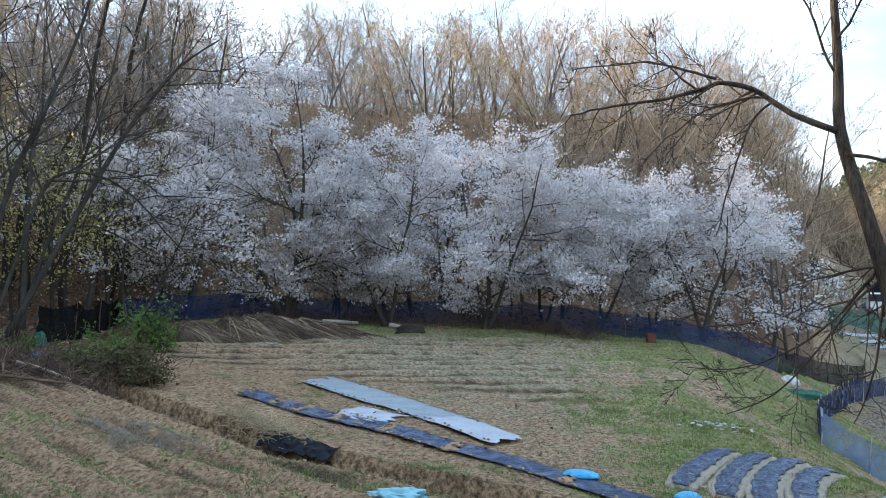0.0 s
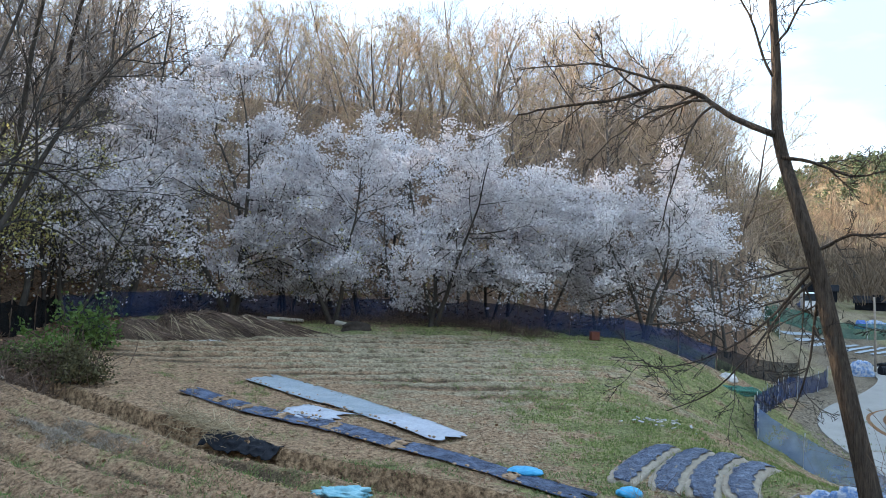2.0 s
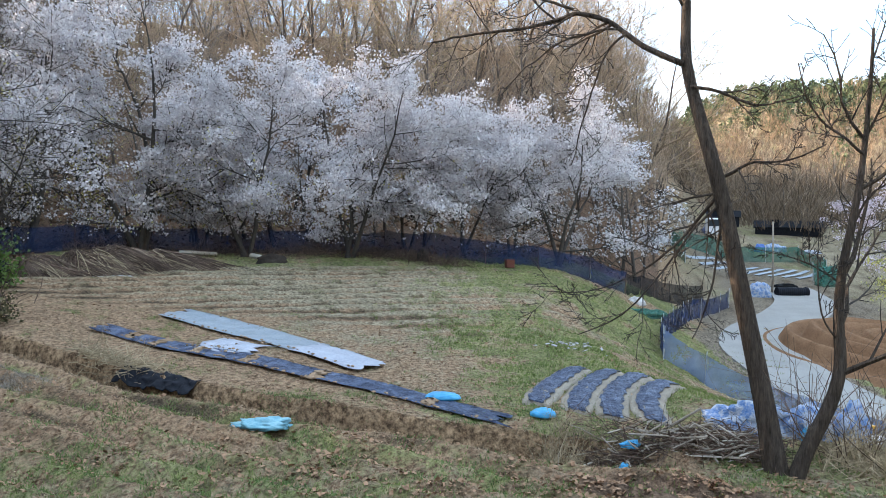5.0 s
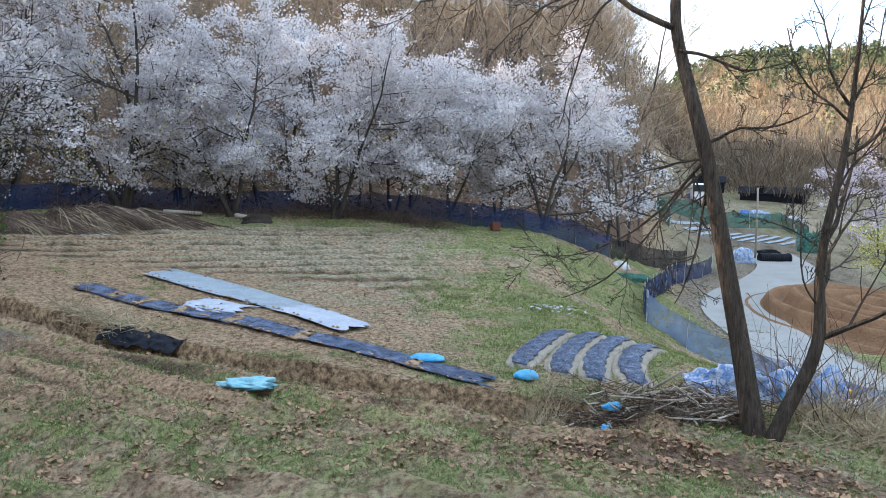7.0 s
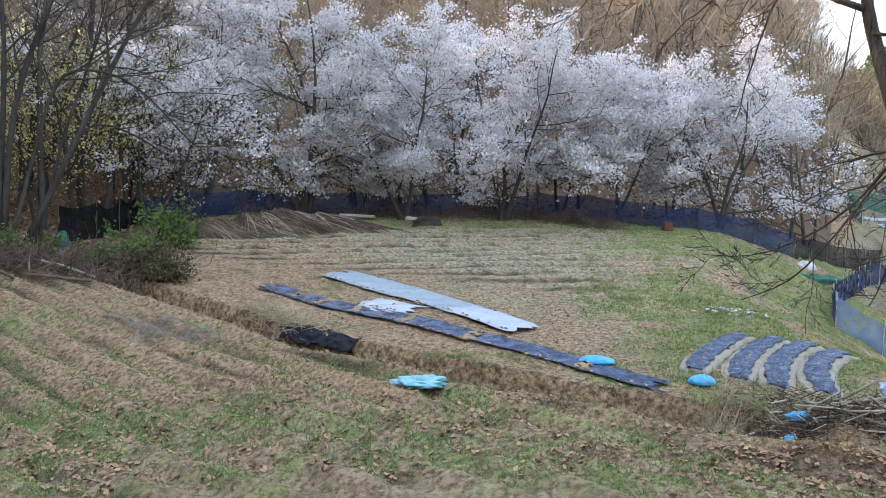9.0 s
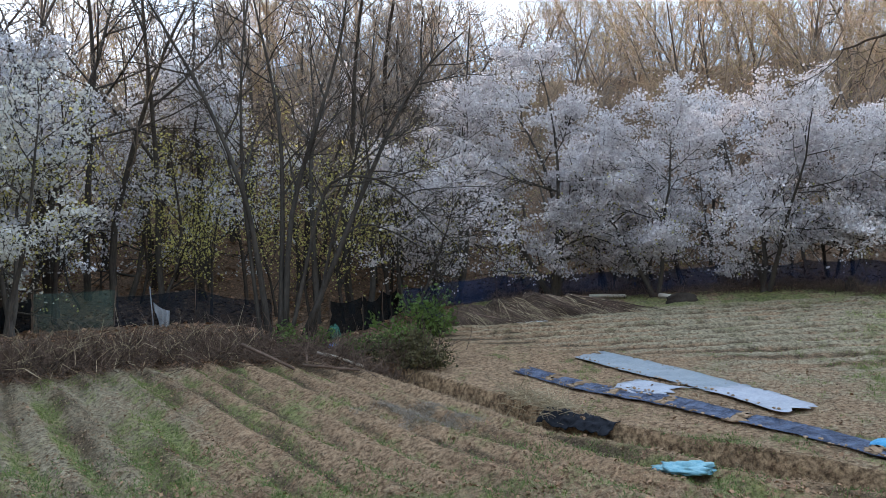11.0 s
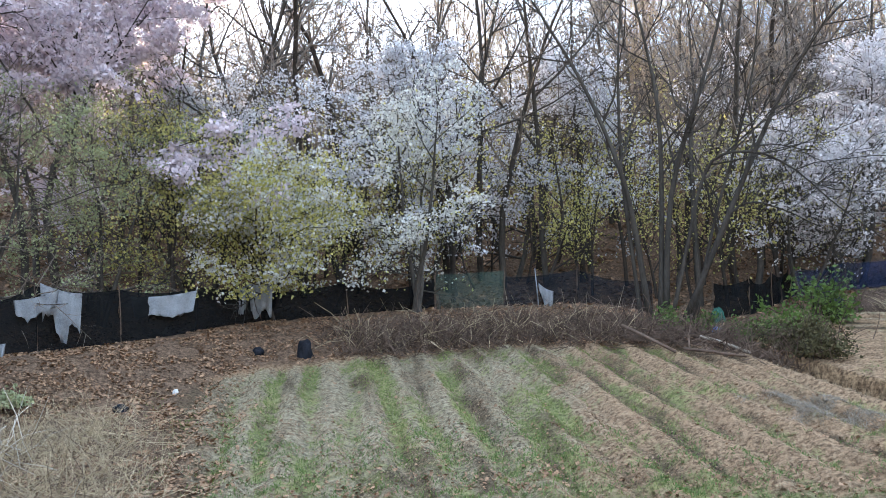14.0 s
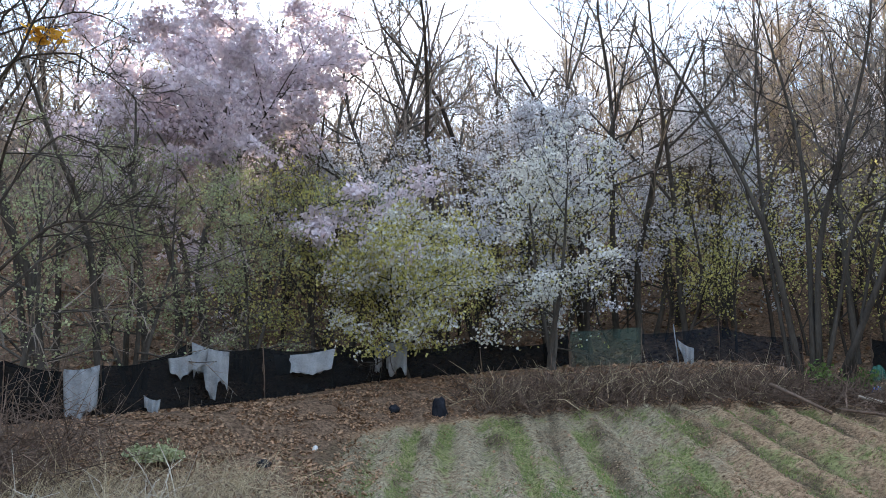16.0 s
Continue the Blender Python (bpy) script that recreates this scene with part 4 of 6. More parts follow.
def forest_model(name, seed, height, kids, angles, ratio, first, bark, twig, label, thin, foliage=None, category="bare tree", dome=False, limbed=False, up=(0.03, 0.09, 0.06, 0.03), girth=0.0125):
    rng = np.random.default_rng(seed)
    ob = thing(name, label, category)
    limbs = grow(rng, (0, 0, 0), (rng.normal(0, 0.05), rng.normal(0, 0.05), 1), height, height * girth, kids, angles, ratio, first, up, 0.1, dome=dome)
    part("trunk", wood(limbs, (0,), 6), bark, ob, soft=True)
    if limbed:
        for limb in (x for x in limbs if x[2] == 1):
            part("limb", wood([limb], (1,), 4, thin), bark, ob, soft=True)
    crown = wood(limbs, (2,) if limbed else (1, 2), 3, thin)
    if len(kids) > 2:
        slivers(crown, limbs, (3, 4), thin * 1.1, rng)
    tagged(part("crown", crown, twig, ob), kind="stuff")
    if foliage:
        mat, count, size = foliage
        part("young_foliage", leaves(along(limbs, (1, 2, 3), count, rng, 0.2), size, rng, mat, name="young_foliage"), mat, ob)
    return ob


def strew(models, spots, rng):
    """Stands a tree of a chance model at every spot (bearing, distance, size)."""
    used = set()
    for az, d, size in spots:
        k = rng.integers(len(models))
        x, y = pol(az, d)
        m = Matrix.LocRotScale((x, y, level(x, y) - 0.1), Euler((rng.normal(0, 0.03), rng.normal(0, 0.03), rng.uniform(0, 6.28))), (size, size, size * rng.uniform(0.9, 1.12)))
        if k in used:
            c = copy_thing(models[k], Matrix())
            c.matrix_basis = m
        else:
            used.add(k)
            models[k].matrix_basis = m


def spots(rng, count, az0, az1, d0, d1, gap, s0, s1):
    """Chance spots that keep a gap, in a sector, from the wood's edge on (d: metres past the edge)."""
    got = []
    for _ in range(count * 30):
        az, e = rng.uniform(az0, az1), math.sqrt(rng.uniform((d0 + 30) ** 2, (d1 + 30) ** 2)) - 30
        d = float(np.interp(az, EDGE_AZ, EDGE_D)) + e
        x, y = pol(az, d)
        if all((x - u) ** 2 + (y - v) ** 2 > gap * gap for u, v, *_ in got):
            got.append((x, y, az, d, rng.uniform(s0, s1)))
        if len(got) >= count:
            break
    return [g[2:] for g in got]


rng = np.random.default_rng(5)
HILLG = "bare trees on the hill"
hill_models = [forest_model("hill_tree", 100 + i, 11 + i * 0.5, (9, 6, 5, 4), (50, 46, 46, 46), (0.44, 0.48, 0.5, 0.55), (0.22, 0.2, 0.15, 0.15), BARK_HILL, (TWIG_TAN, TWIG_GREY, TWIG_TAN, TWIG_TAN)[i], ("bare tan-twigged oak on the hillside", "bare grey-twigged tree on the hillside", "bare tan-twigged tree high on the hill", "budding tree in thin yellow-green on the hill")[i], 0.014, (None, None, None, (LEAF_BUD, 900, 0.09))[i], dome=True, up=(0.03, 0.06, 0.05, 0.03)) for i in range(4)]
strew(hill_models, spots(rng, 195, -30, 23, 8, 62, 2.6, 0.62, 1.0) + spots(rng, 60, -82, -30, 9, 62, 3.2, 0.6, 0.95) + spots(rng, 26, 19.5, 24.3, 4, 40, 2.4, 0.5, 0.75) + spots(rng, 55, 24, 48, 55, 105, 4.5, 0.5, 0.8), rng)
TALL = [(-59.0, 31.0, 1.3), (-56.5, 33.0, 1.45), (-53.0, 30.0, 1.35), (-50.5, 32.0, 1.5), (-47.5, 34.0, 1.5), (-44.5, 31.0, 1.3), (-41.0, 33.0, 1.4), (-36.5, 32.0, 1.3), (-75.0, 30.0, 1.2), (-79.0, 28.0, 1.25)]
tall_models = [forest_model("tall_tree", 160 + i, 10.0, (7, 5, 5, 3), (52, 48, 44, 42), (0.55, 0.5, 0.5, 0.55), (0.36, 0.2, 0.15, 0.15), BARK_GREY, TWIG_DARK, "tall bare tree with a wide forking crown in the wood", 0.008, limbed=True, up=(0.02, 0.05, 0.03, 0.02), girth=0.0095) for i in range(3)]
strew(tall_models, TALL, rng)
slim_models = [forest_model("wood_tree", 120 + i, 10 + i * 0.6, (10, 5, 5, 3), (46, 45, 42, 40), (0.33, 0.5, 0.5, 0.6), (0.35, 0.15, 0.15, 0.15), (BARK_GREY, BARK_GREY, BARK_DARK)[i], TWIG_GREY, ("slim bare tree with a grey trunk in the wood", "slim bare grey-twigged tree in the wood", "tall bare dark tree in the wood")[i], 0.014) for i in range(3)]
strew(slim_models, spots(rng, 66, -84, -16, 0.8, 16, 1.1, 0.75, 1.25) + spots(rng, 34, -13, 22, 1.2, 9, 1.6, 0.45, 0.75), rng)
sapling_models = [forest_model("sapling", 140 + i, 4.2, (8, 4, 3), (45, 45, 45), (0.4, 0.5, 0.5), (0.15, 0.2, 0.2), BARK_DARK, TWIG_DARK, "sapling with thin yellow-green young leaves in the wood", 0.008, (LEAF_YELLOW, (800, 600)[i], 0.065), "sapling") for i in range(2)]
strew(sapling_models, spots(rng, 75, -64, -14, 1.0, 12, 1.3, 0.7, 1.7) + spots(rng, 10, -14, 16, 1.5, 8, 2.0, 0.5, 0.9), rng)


def hill_thicket():
    """The fine brushwood between the hill's trees, too dense to count."""
    rng = np.random.default_rng(19)
    k = 90000
    az = rng.uniform(-84, 23, k)
    e = np.sqrt(rng.uniform(46 ** 2, 94 ** 2, k)) - 30
    d = np.interp(az, EDGE_AZ, EDGE_D) + e
    x, y = d * np.sin(np.radians(az)), d * np.cos(np.radians(az))
    clump = fbm(x * 0.25, y * 0.25, 3, 3)
    z = ground(x, y) + 4.2 * rng.random(k) ** 1.3 * (0.4 + clump)
    p = np.stack([x, y, z], 1)
    for name, m, lab, use in (("hill_thicket", TWIG_TAN, "dense tan twigs and scrub on the sunlit hill", clump > 0.5), ("hill_thicket", TWIG_GREY, "dense grey twigs and scrub on the hill", clump <= 0.5)):
        v, f = blades(p[use], 0.95, 0.05, rng, 0.6)
        tagged(new(name, skin(name, v, [f], m)), lab, "thicket", kind="stuff")


hill_thicket()


def far_wood():
    """The wooded hill across the valley, too far to count."""
    rng = np.random.default_rng(9)
    pine, low, high = [], [], []
    for _ in range(1500):
        az, d = rng.uniform(18, 52), math.sqrt(rng.uniform(95 ** 2, 375 ** 2))
        x, y = pol(az, d)
        z, h = level(x, y), rng.uniform(7, 11)
        if d > 190 and rng.random() < 0.14 + 0.75 * smooth(230, 330, d):
            k = 120
            t = rng.random(k) ** 0.8
            r = (1.1 - t) * h * 0.42 * np.sqrt(rng.random(k))
            a = rng.uniform(0, 6.28, k)
            pine.append(np.stack([x + r * np.cos(a), y + r * np.sin(a), z + h * (0.1 + 0.8 * t)], 1))
        else:
            k = 170
            t = rng.random(k)
            a, r = rng.uniform(0, 6.28, k), h * 0.34 * np.sin(np.pi * (0.12 + 0.8 * t)) * np.sqrt(rng.random(k))
            s = np.stack([x + r * np.cos(a), y + r * np.sin(a), z + h * (0.08 + 0.72 * t)], 1)
            low.append(s)
            high.append(s + np.stack([0.45 * r * np.cos(a) + rng.normal(0, 0.25, k), 0.45 * r * np.sin(a) + rng.normal(0, 0.25, k), h * rng.uniform(0.1, 0.24, k)], 1))
    a, e = np.concatenate(low), np.concatenate(high)
    w = np.cross(e - a, rng.normal(size=a.shape))
    w *= 0.05 / (np.linalg.norm(w, axis=1, keepdims=True) + 1e-9)
    bare = Geo().add(np.stack([a - w, a + w, e], 1), np.arange(len(a) * 3).reshape(-1, 3))
    tagged(part("far_pines", leaves(np.concatenate(pine), 0.75, rng, LEAF_PINE, 4, name="far_pines"), LEAF_PINE), "distant dark green pine wood on the opposite hill", "wood", kind="stuff")
    tagged(part("far_bare_wood", bare, TWIG_RUST), "distant brown bare wood on the opposite hill", "wood", kind="stuff")


far_wood()


# ---- fences ----
def fence(name, line, height, net, label, seed, gap=2.2, sag=0.12, post=BRUSH, post_r=0.018, lean=0.05, group="", over=0.12, names=("post", "net"), crest=None):
    """Thin posts with slack netting hung between them, panel by panel."""
    rng = np.random.default_rng(seed)
    line = np.array(line, float)
    s = np.concatenate([[0], np.cumsum(np.hypot(*np.diff(line, axis=0).T))])
    n = max(int(round(s[-1] / gap)), 1)
    t = np.linspace(0, s[-1], n + 1)
    x, y = np.interp(t, s, line[:, 0]), np.interp(t, s, line[:, 1])
    base = (x[0], y[0], level(x[0], y[0]))
    ob = thing(name, label, "fence", group, at=base)
    o = np.array(base)
    tops = []
    for i in range(n + 1):
        z = level(x[i], y[i])
        h = height * rng.uniform(0.9, 1.08)
        if crest:
            h = h * np.interp(math.degrees(math.atan2(x[i], y[i])), *crest)
        top = np.array((x[i] + rng.normal(0, lean), y[i] + rng.normal(0, lean), z + h + over))
        part(names[0], Geo().tube([np.array((x[i], y[i], z - 0.2)) - o, (np.array((x[i], y[i], z)) + top) / 2 - o + rng.normal(0, 0.012, 3), top - o], post_r, 6), post, ob)
        tops.append(top - np.array((0, 0, over)))
    for i in range(n):
        cols, rows = 11, 6
        g = np.zeros((rows, cols, 3))
        droop = sag * rng.uniform(0.4, 1.6)
        gapz = rng.uniform(0.0, 0.07)
        for c in range(cols):
            k = c / (cols - 1)
            bx, by = x[i] + (x[i + 1] - x[i]) * k, y[i] + (y[i + 1] - y[i]) * k
            tp = tops[i] * (1 - k) + tops[i + 1] * k - np.array((0, 0, droop * 4 * k * (1 - k)))
            ft = np.array((bx, by, level(bx, by) + gapz - 0.03))
            for r in range(rows):
                q = r / (rows - 1)
                p = ft * (1 - q) + tp * q
                wave = 0.05 * math.sin(k * 9 + i * 2.1 + q * 2) * math.sin(q * 3.14) + 0.03 * rng.normal()
                nx, ny = y[i + 1] - y[i], -(x[i + 1] - x[i])
                nl = math.hypot(nx, ny)
                g[r, c] = p + np.array((nx / nl * wave, ny / nl * wave, 0)) - o
        part(names[1], Geo().sheet(g), net, ob, soft=True)
    return ob


NETG = "net fences round the plots"
P = lambda *q: [pol(a, d) for a, d in q]
fence("net_fence", P((-92, 21.0), (-84, 21.2), (-77, 21.6), (-70, 22.4), (-65, 23.4), (-56, 25.6)), 1.05, NET_BLACK, "slack black shade-net fence with pale cloths along the leafy bank", 31, 2.2, 0.16, group=NETG, crest=((-92, -78, -73, -69, -66, -60, -56), (1.4, 1.3, 1.25, 1.55, 1.3, 1.15, 1.15)))
fence("net_fence", P((-56, 25.7), (-50, 26.6), (-44.2, 27.2)), 0.98, NET_BLACK, "sagging black shade-net fence below white-flowering trees", 32, 2.8, 0.26, group=NETG)
fence("net_fence", P((-44.1, 27.2), (-41.5, 27.5), (-39.5, 27.6)), 1.12, NET_GREY, "patch of grey-green net in the fence", 33, 2.2, 0.02, group=NETG)
fence("net_fence", P((-39.5, 27.6), (-36, 27.8), (-29.5, 27.9)), 1.05, NET_DARK, "thin dark see-through net fence before the wood", 34, 2.4, 0.12, group=NETG)
fence("net_fence", P((-25.8, 28.2), (-24, 29.0), (-22.3, 31.0), (-21.0, 33.0)), 1.25, NET_BLACK, "black net fence climbing behind green shrubs", 35, 2.0, 0.2, group=NETG)
fence("net_fence", P((-21, 33.2), (-17, 35.4), (-13, 36.6), (-8, 37), (0, 37), (5.5, 37.3)), 1.05, NET_BLUE, "long dark blue net fence under the cherry trees", 36, 2.5, 0.12, group=NETG)
fence("net_fence", [(3.6, 37.1), (6.3, 36.0), (8.6, 34.6), (10.6, 33.9), (12.4, 34.2), (14.2, 35.2)], 1.05, NET_BLUE, "dark blue net fence on the field's far bank", 37, 2.3, 0.1, group=NETG)
fence("net_fence", [(14.2, 35.2), (16.5, 38.0), (19.0, 40.6), (22.0, 43.2)], 1.0, NET_DARK, "faded dark net fence at the field's far corner", 38, 2.4, 0.08, group=NETG)
fence("lane_net_fence", [(22.7, 41.7), (20.6, 39.6), (18.5, 37.2), (16.2, 33.8), (14.0, 30.2), (12.3, 27.2), (11.5, 25.2)], 0.95, NET_BLUE, "blue net fence curving along the concrete lane", 39, 1.7, 0.05, STEEL, 0.016, 0.03, NETG)
fence("lane_net_fence", [(11.5, 25.2), (11.7, 24.6), (12.3, 24.3), (13.8, 23.4), (15.0, 22.0), (15.9, 20.4), (16.4, 18.2), (16.6, 15.5)], 0.95, NET_PALE, "pale blue net fence above the concrete lane", 40, 1.5, 0.07, STEEL, 0.016, 0.03, NETG)


def cloth(az, d, width, drop, label, seed, tilt=0.0, tatter=0.25, rise=1.0, out=0.22):
    """A limp cloth hung over the net, its lower hem torn."""
    rng = np.random.default_rng(seed)
    x, y = pol(az, d - out)
    z = level(x, y) + rise
    right = np.array((math.cos(radians(az)), -math.sin(radians(az)), 0))
    deep = np.array((math.sin(radians(az)), math.cos(radians(az)), 0))
    g = np.zeros((9, 15, 3))
    hem = drop * (1 + tatter * np.convolve(rng.normal(0, 1, 19), np.ones(5) / 5, "valid"))
    for c in range(15):
        for r in range(9):
            u, q = (c / 14 - 0.5) * width * (1 - 0.12 * r / 8), r / 8
            fold = 0.07 * math.sin(c * 1.3 + seed + 1.2 * q) * (0.3 + q) + 0.02 * math.sin(c * 3.1 + seed)
            g[r, c] = right * u + deep * (fold - 0.03 * q) + np.array((0, 0, -hem[c] * q + tilt * u - 0.06 * math.sin(c / 14 * 3.14)))
    ob = part("hanging_cloth", Geo().slab(g, 0.006), CLOTH, None, soft=True)
    ob.location = (x, y, z)
    return tagged(ob, label, "cloth", "cloths on the fence")


cloth(-76.0, 21.7, 0.8, 1.05, "limp pale blue-white cloth hung on the black net", 1, 0.1, 0.3, 1.22)
cloth(-69.6, 22.5, 1.0, 0.42, "pale torn cloth draped on the black net", 2, 0.25, 0.5, 1.42)
cloth(-68.2, 22.8, 0.95, 1.05, "long grey-white rag hanging off the net", 3, -0.3, 0.5, 1.55)
cloth(-62.1, 24.0, 1.7, 0.55, "wide white cloth laid over the black net", 4, 0.08, 0.2, 1.2)
cloth(-57.2, 25.4, 0.3, 0.75, "narrow grey rag tied to the net", 5, 0.1, 0.3, 1.15)
cloth(-56.0, 25.6, 0.75, 0.8, "grey-white cloth hung behind a trunk", 6, -0.1, 0.3, 1.2)
cloth(-71.8, 22.2, 0.4, 0.35, "small grey scrap at the foot of the net", 7, -0.3, 0.5, 0.38)
cloth(-36.6, 27.7, 0.5, 0.5, "grey rag bunched on the thin net", 8, -0.6, 0.4, 0.62)


def stick(name, line, r, material, label, category, group=""):
    p = np.array(line, float)
    ob = part(name, Geo().tube(p - p[0], (r, r * 0.9, r * 0.8)[:len(p)], 7), material, None, soft=True)
    ob.location = p[0]
    return tagged(ob, label, category, group)


def on(az, d, h=0.0):
    x, y = pol(az, d)
    return np.array((x, y, level(x, y) + h))


stick("post", [on(-37.1, 27.4, -0.1), on(-37.2, 27.4, 0.6), on(-37.3, 27.4, 1.25)], 0.022, CLOTH, "thin pale post at the net fence", "post")
stick("log", [on(-26.6, 23.6, 0.35), on(-25.2, 23.3, 0.25), on(-23.6, 22.8, 0.15)], 0.05, WOOD, "grey fallen pole lying by the ditch", "log", "poles by the ditch")
stick("log", [on(-27.6, 23.0, 0.12), on(-25.8, 22.6, 0.12), on(-23.8, 22.3, 0.08)], 0.04, BRUSH, "dark fallen pole lying by the ditch", "log", "poles by the ditch")
stick("log", [on(-31.6, 23.6, 0.6), on(-29.8, 23.0, 0.35), on(-28.2, 22.6, 0.1)], 0.05, BRUSH, "dark fallen pole leaning on the brush", "log", "poles by the ditch")
stick("log", [on(-8.0, 35.6, 0.18), on(-7.0, 35.5, 0.2), on(-5.6, 35.6, 0.15)], 0.09, WOOD_PALE, "pale log under the cherry trees", "log", "poles by the ditch")
stick("log", [on(-3.4, 34.6, 0.25), on(-2.6, 34.2, 0.22), on(-1.6, 34.2, 0.16)], 0.11, WOOD_PALE, "pale sawn log beside a stump", "log", "poles by the ditch")


def strip(name, a, b, width, material, label, category, seed, lift=0.03, waves=0.02, wander=0.06, cut=0.09):
    """A film laid on the ground from a to b (x, y), with creases and a ragged rim."""
    rng = np.random.default_rng(seed)
    a, b = np.array(a, float), np.array(b, float)
    n = max(int(np.hypot(*(b - a)) / 0.16), 6)
    w = (b - a) / np.hypot(*(b - a))
    s = np.array((w[1], -w[0]))
    left = 1 + cut * np.convolve(rng.normal(0, 1, n + 6), np.ones(9) / 6, "same")[:n + 1]
    rightw = 1 + cut * np.convolve(rng.normal(0, 1, n + 6), np.ones(9) / 6, "same")[:n + 1]
    off = wander * np.sin(np.linspace(0, 5, n + 1) + seed)
    g = np.zeros((9, n + 1, 3))
    for i in range(9):
        v = (i / 8 - 0.5) * width
        for j in range(n + 1):
            vv = v * (left[j] if v < 0 else rightw[j]) + off[j]
            p = a + w * (np.hypot(*(b - a)) * j / n + 0.1 * rng.normal() * (j in (0, n))) + s * vv
            g[i, j] = (p[0], p[1], level(*p) + lift + waves * (math.sin(j * 1.1 + i * 0.9 + seed) + 0.8 * rng.normal()) * (0.4 if i in (0, 8) else 1))
    o = g[4, n // 2].copy()
    ob = part(name, Geo().slab(g - o, 0.003), material, None, soft=True)
    ob.location = o
    return tagged(ob, label, category)


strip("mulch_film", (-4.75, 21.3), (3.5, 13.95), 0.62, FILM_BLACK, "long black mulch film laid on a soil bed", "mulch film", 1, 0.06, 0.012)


def soil_patch(film, a, b, k, width, seed):
    """A low ridge of loose soil thrown across the film to hold it."""
    rng = np.random.default_rng(seed)
    a, b = np.array(a, float), np.array(b, float)
    w = (b - a) / np.hypot(*(b - a))
    s = np.array((w[1], -w[0]))
    g = np.zeros((7, 9, 3))
    for i in range(7):
        for j in range(9):
            u, v = (i / 6 - 0.5) * 0.2, (j / 8 - 0.5) * width
            p = a + (b - a) * k + w * (u + 0.05 * rng.normal()) + s * (v + 0.02 * rng.normal())
            edge = (1 - (2 * i / 6 - 1) ** 2) * (1 - (2 * j / 8 - 1) ** 4)
            g[i, j] = (p[0], p[1], level(*p) + 0.065 + 0.05 * edge * rng.uniform(0.5, 1.2))
    part("soil_patch", Geo().slab(g - np.array(film.location), 0.02), CLOD, film, "loose brown soil", True)


CLOD = plain("soil_clods", (0.13, 0.08, 0.05), (0.37, 0.26, 0.175), 0.95, 2, 20, 0.3, 0.01, spread=0.5)
mulch = bpy.data.objects["mulch_film"]
for k, q in enumerate((0.11, 0.2, 0.31, 0.45, 0.62, 0.86)):
    soil_patch(mulch, (-4.75, 21.3), (3.5, 13.95), q, (0.5, 0.62, 0.4)[k % 3], 40 + k)
strip("silver_film", (-3.3, 23.2), (0.3, 18.95), 1.05, FILM_SILVER, "silver-blue plastic film laid over the field", "plastic film", 2, 0.06, 0.008)
strip("white_film", (0.1, 19.0), (1.55, 17.4), 1.0, FILM_WHITE, "white end of plastic film weighted with soil", "plastic film", 3, 0.08, 0.008)
strip("white_film", (-2.15, 19.75), (-1.0, 18.75), 1.05, FILM_WHITE, "loose square of white film on brown soil", "plastic film", 4, 0.06, 0.016, 0.03, 0.2)
strip("white_slab", (-6.9, 29.3), (-5.8, 29.4), 0.45, STONE, "flat white board lying at the field's edge", "board", 5, 0.05, 0.0, 0, 0.02)


def clods(name, spots_, size, material, label, category, seed, kind=""):
    rng = np.random.default_rng(seed)
    g = Geo()
    for x, y in spots_:
        s = size * rng.uniform(0.5, 1.4)
        g.ball(Matrix.Translation((x, y, level(x, y) + 0.09 + s * 0.1)) @ Euler((0, 0, rng.uniform(0, 6))).to_matrix().to_4x4(), (s, s * rng.uniform(0.6, 1), s * 0.5), 0.4, int(rng.integers(99)), 1)
    return tagged(part(name, g, material), label, category, kind=kind)


def ditch_lining():
    """Crumpled black film hung down the ditch's bank."""
    rng = np.random.default_rng(6)
    a, b = np.array((-3.6, 17.72)), np.array((-1.95, 16.38))
    n, m = 46, 13
    w = (b - a) / np.hypot(*(b - a))
    s = np.array((w[1], -w[0]))
    g = np.zeros((m, n, 3))
    for j in range(n):
        k = j / (n - 1)
        for i in range(m):
            q = i / (m - 1)
            p = a + (b - a) * k + s * (-0.16 + 0.34 * q + 0.16 * (float(fbm(j * 0.35, i * 0.3, 3, 5)) - 0.5))
            top = level(*(a + (b - a) * k - s * 0.3))
            g[i, j] = (*p, top + 0.05 - 0.27 * q ** 1.4 * (0.6 + 0.8 * float(fbm(j * 0.25, 0.3, 2, 8))) + 0.1 * (float(fbm(j * 0.5, i * 0.4, 3, 9)) - 0.5))
    o = g[0, 0].copy()
    ob = part("ditch_film", Geo().slab(g - o, 0.012), PLASTIC_BLACK, None, soft=True)
    ob.location = o
    tagged(ob, "crumpled black plastic hanging down the ditch's bank", "plastic film")


ditch_lining()
r_ = np.random.default_rng(3)


def rim(a, b, half, count):
    """Chance spots along both edges of a strip from a to b."""
    a, b = np.array(a), np.array(b)
    w = (b - a) / np.hypot(*(b - a))
    return [tuple(a + (b - a) * r_.random() + np.array((w[1], -w[0])) * r_.choice((-half, half)) * r_.uniform(0.8, 1.15)) for _ in range(count)]


clods("film_soil", rim((-4.75, 21.3), (3.5, 13.95), 0.31, 130) + rim((-3.3, 23.2), (1.55, 17.4), 0.52, 70) + rim((-2.15, 19.75), (-1.0, 18.75), 0.5, 24), 0.07, CLOD, "clods of soil that hold the films down", "soil", 8, "stuff")


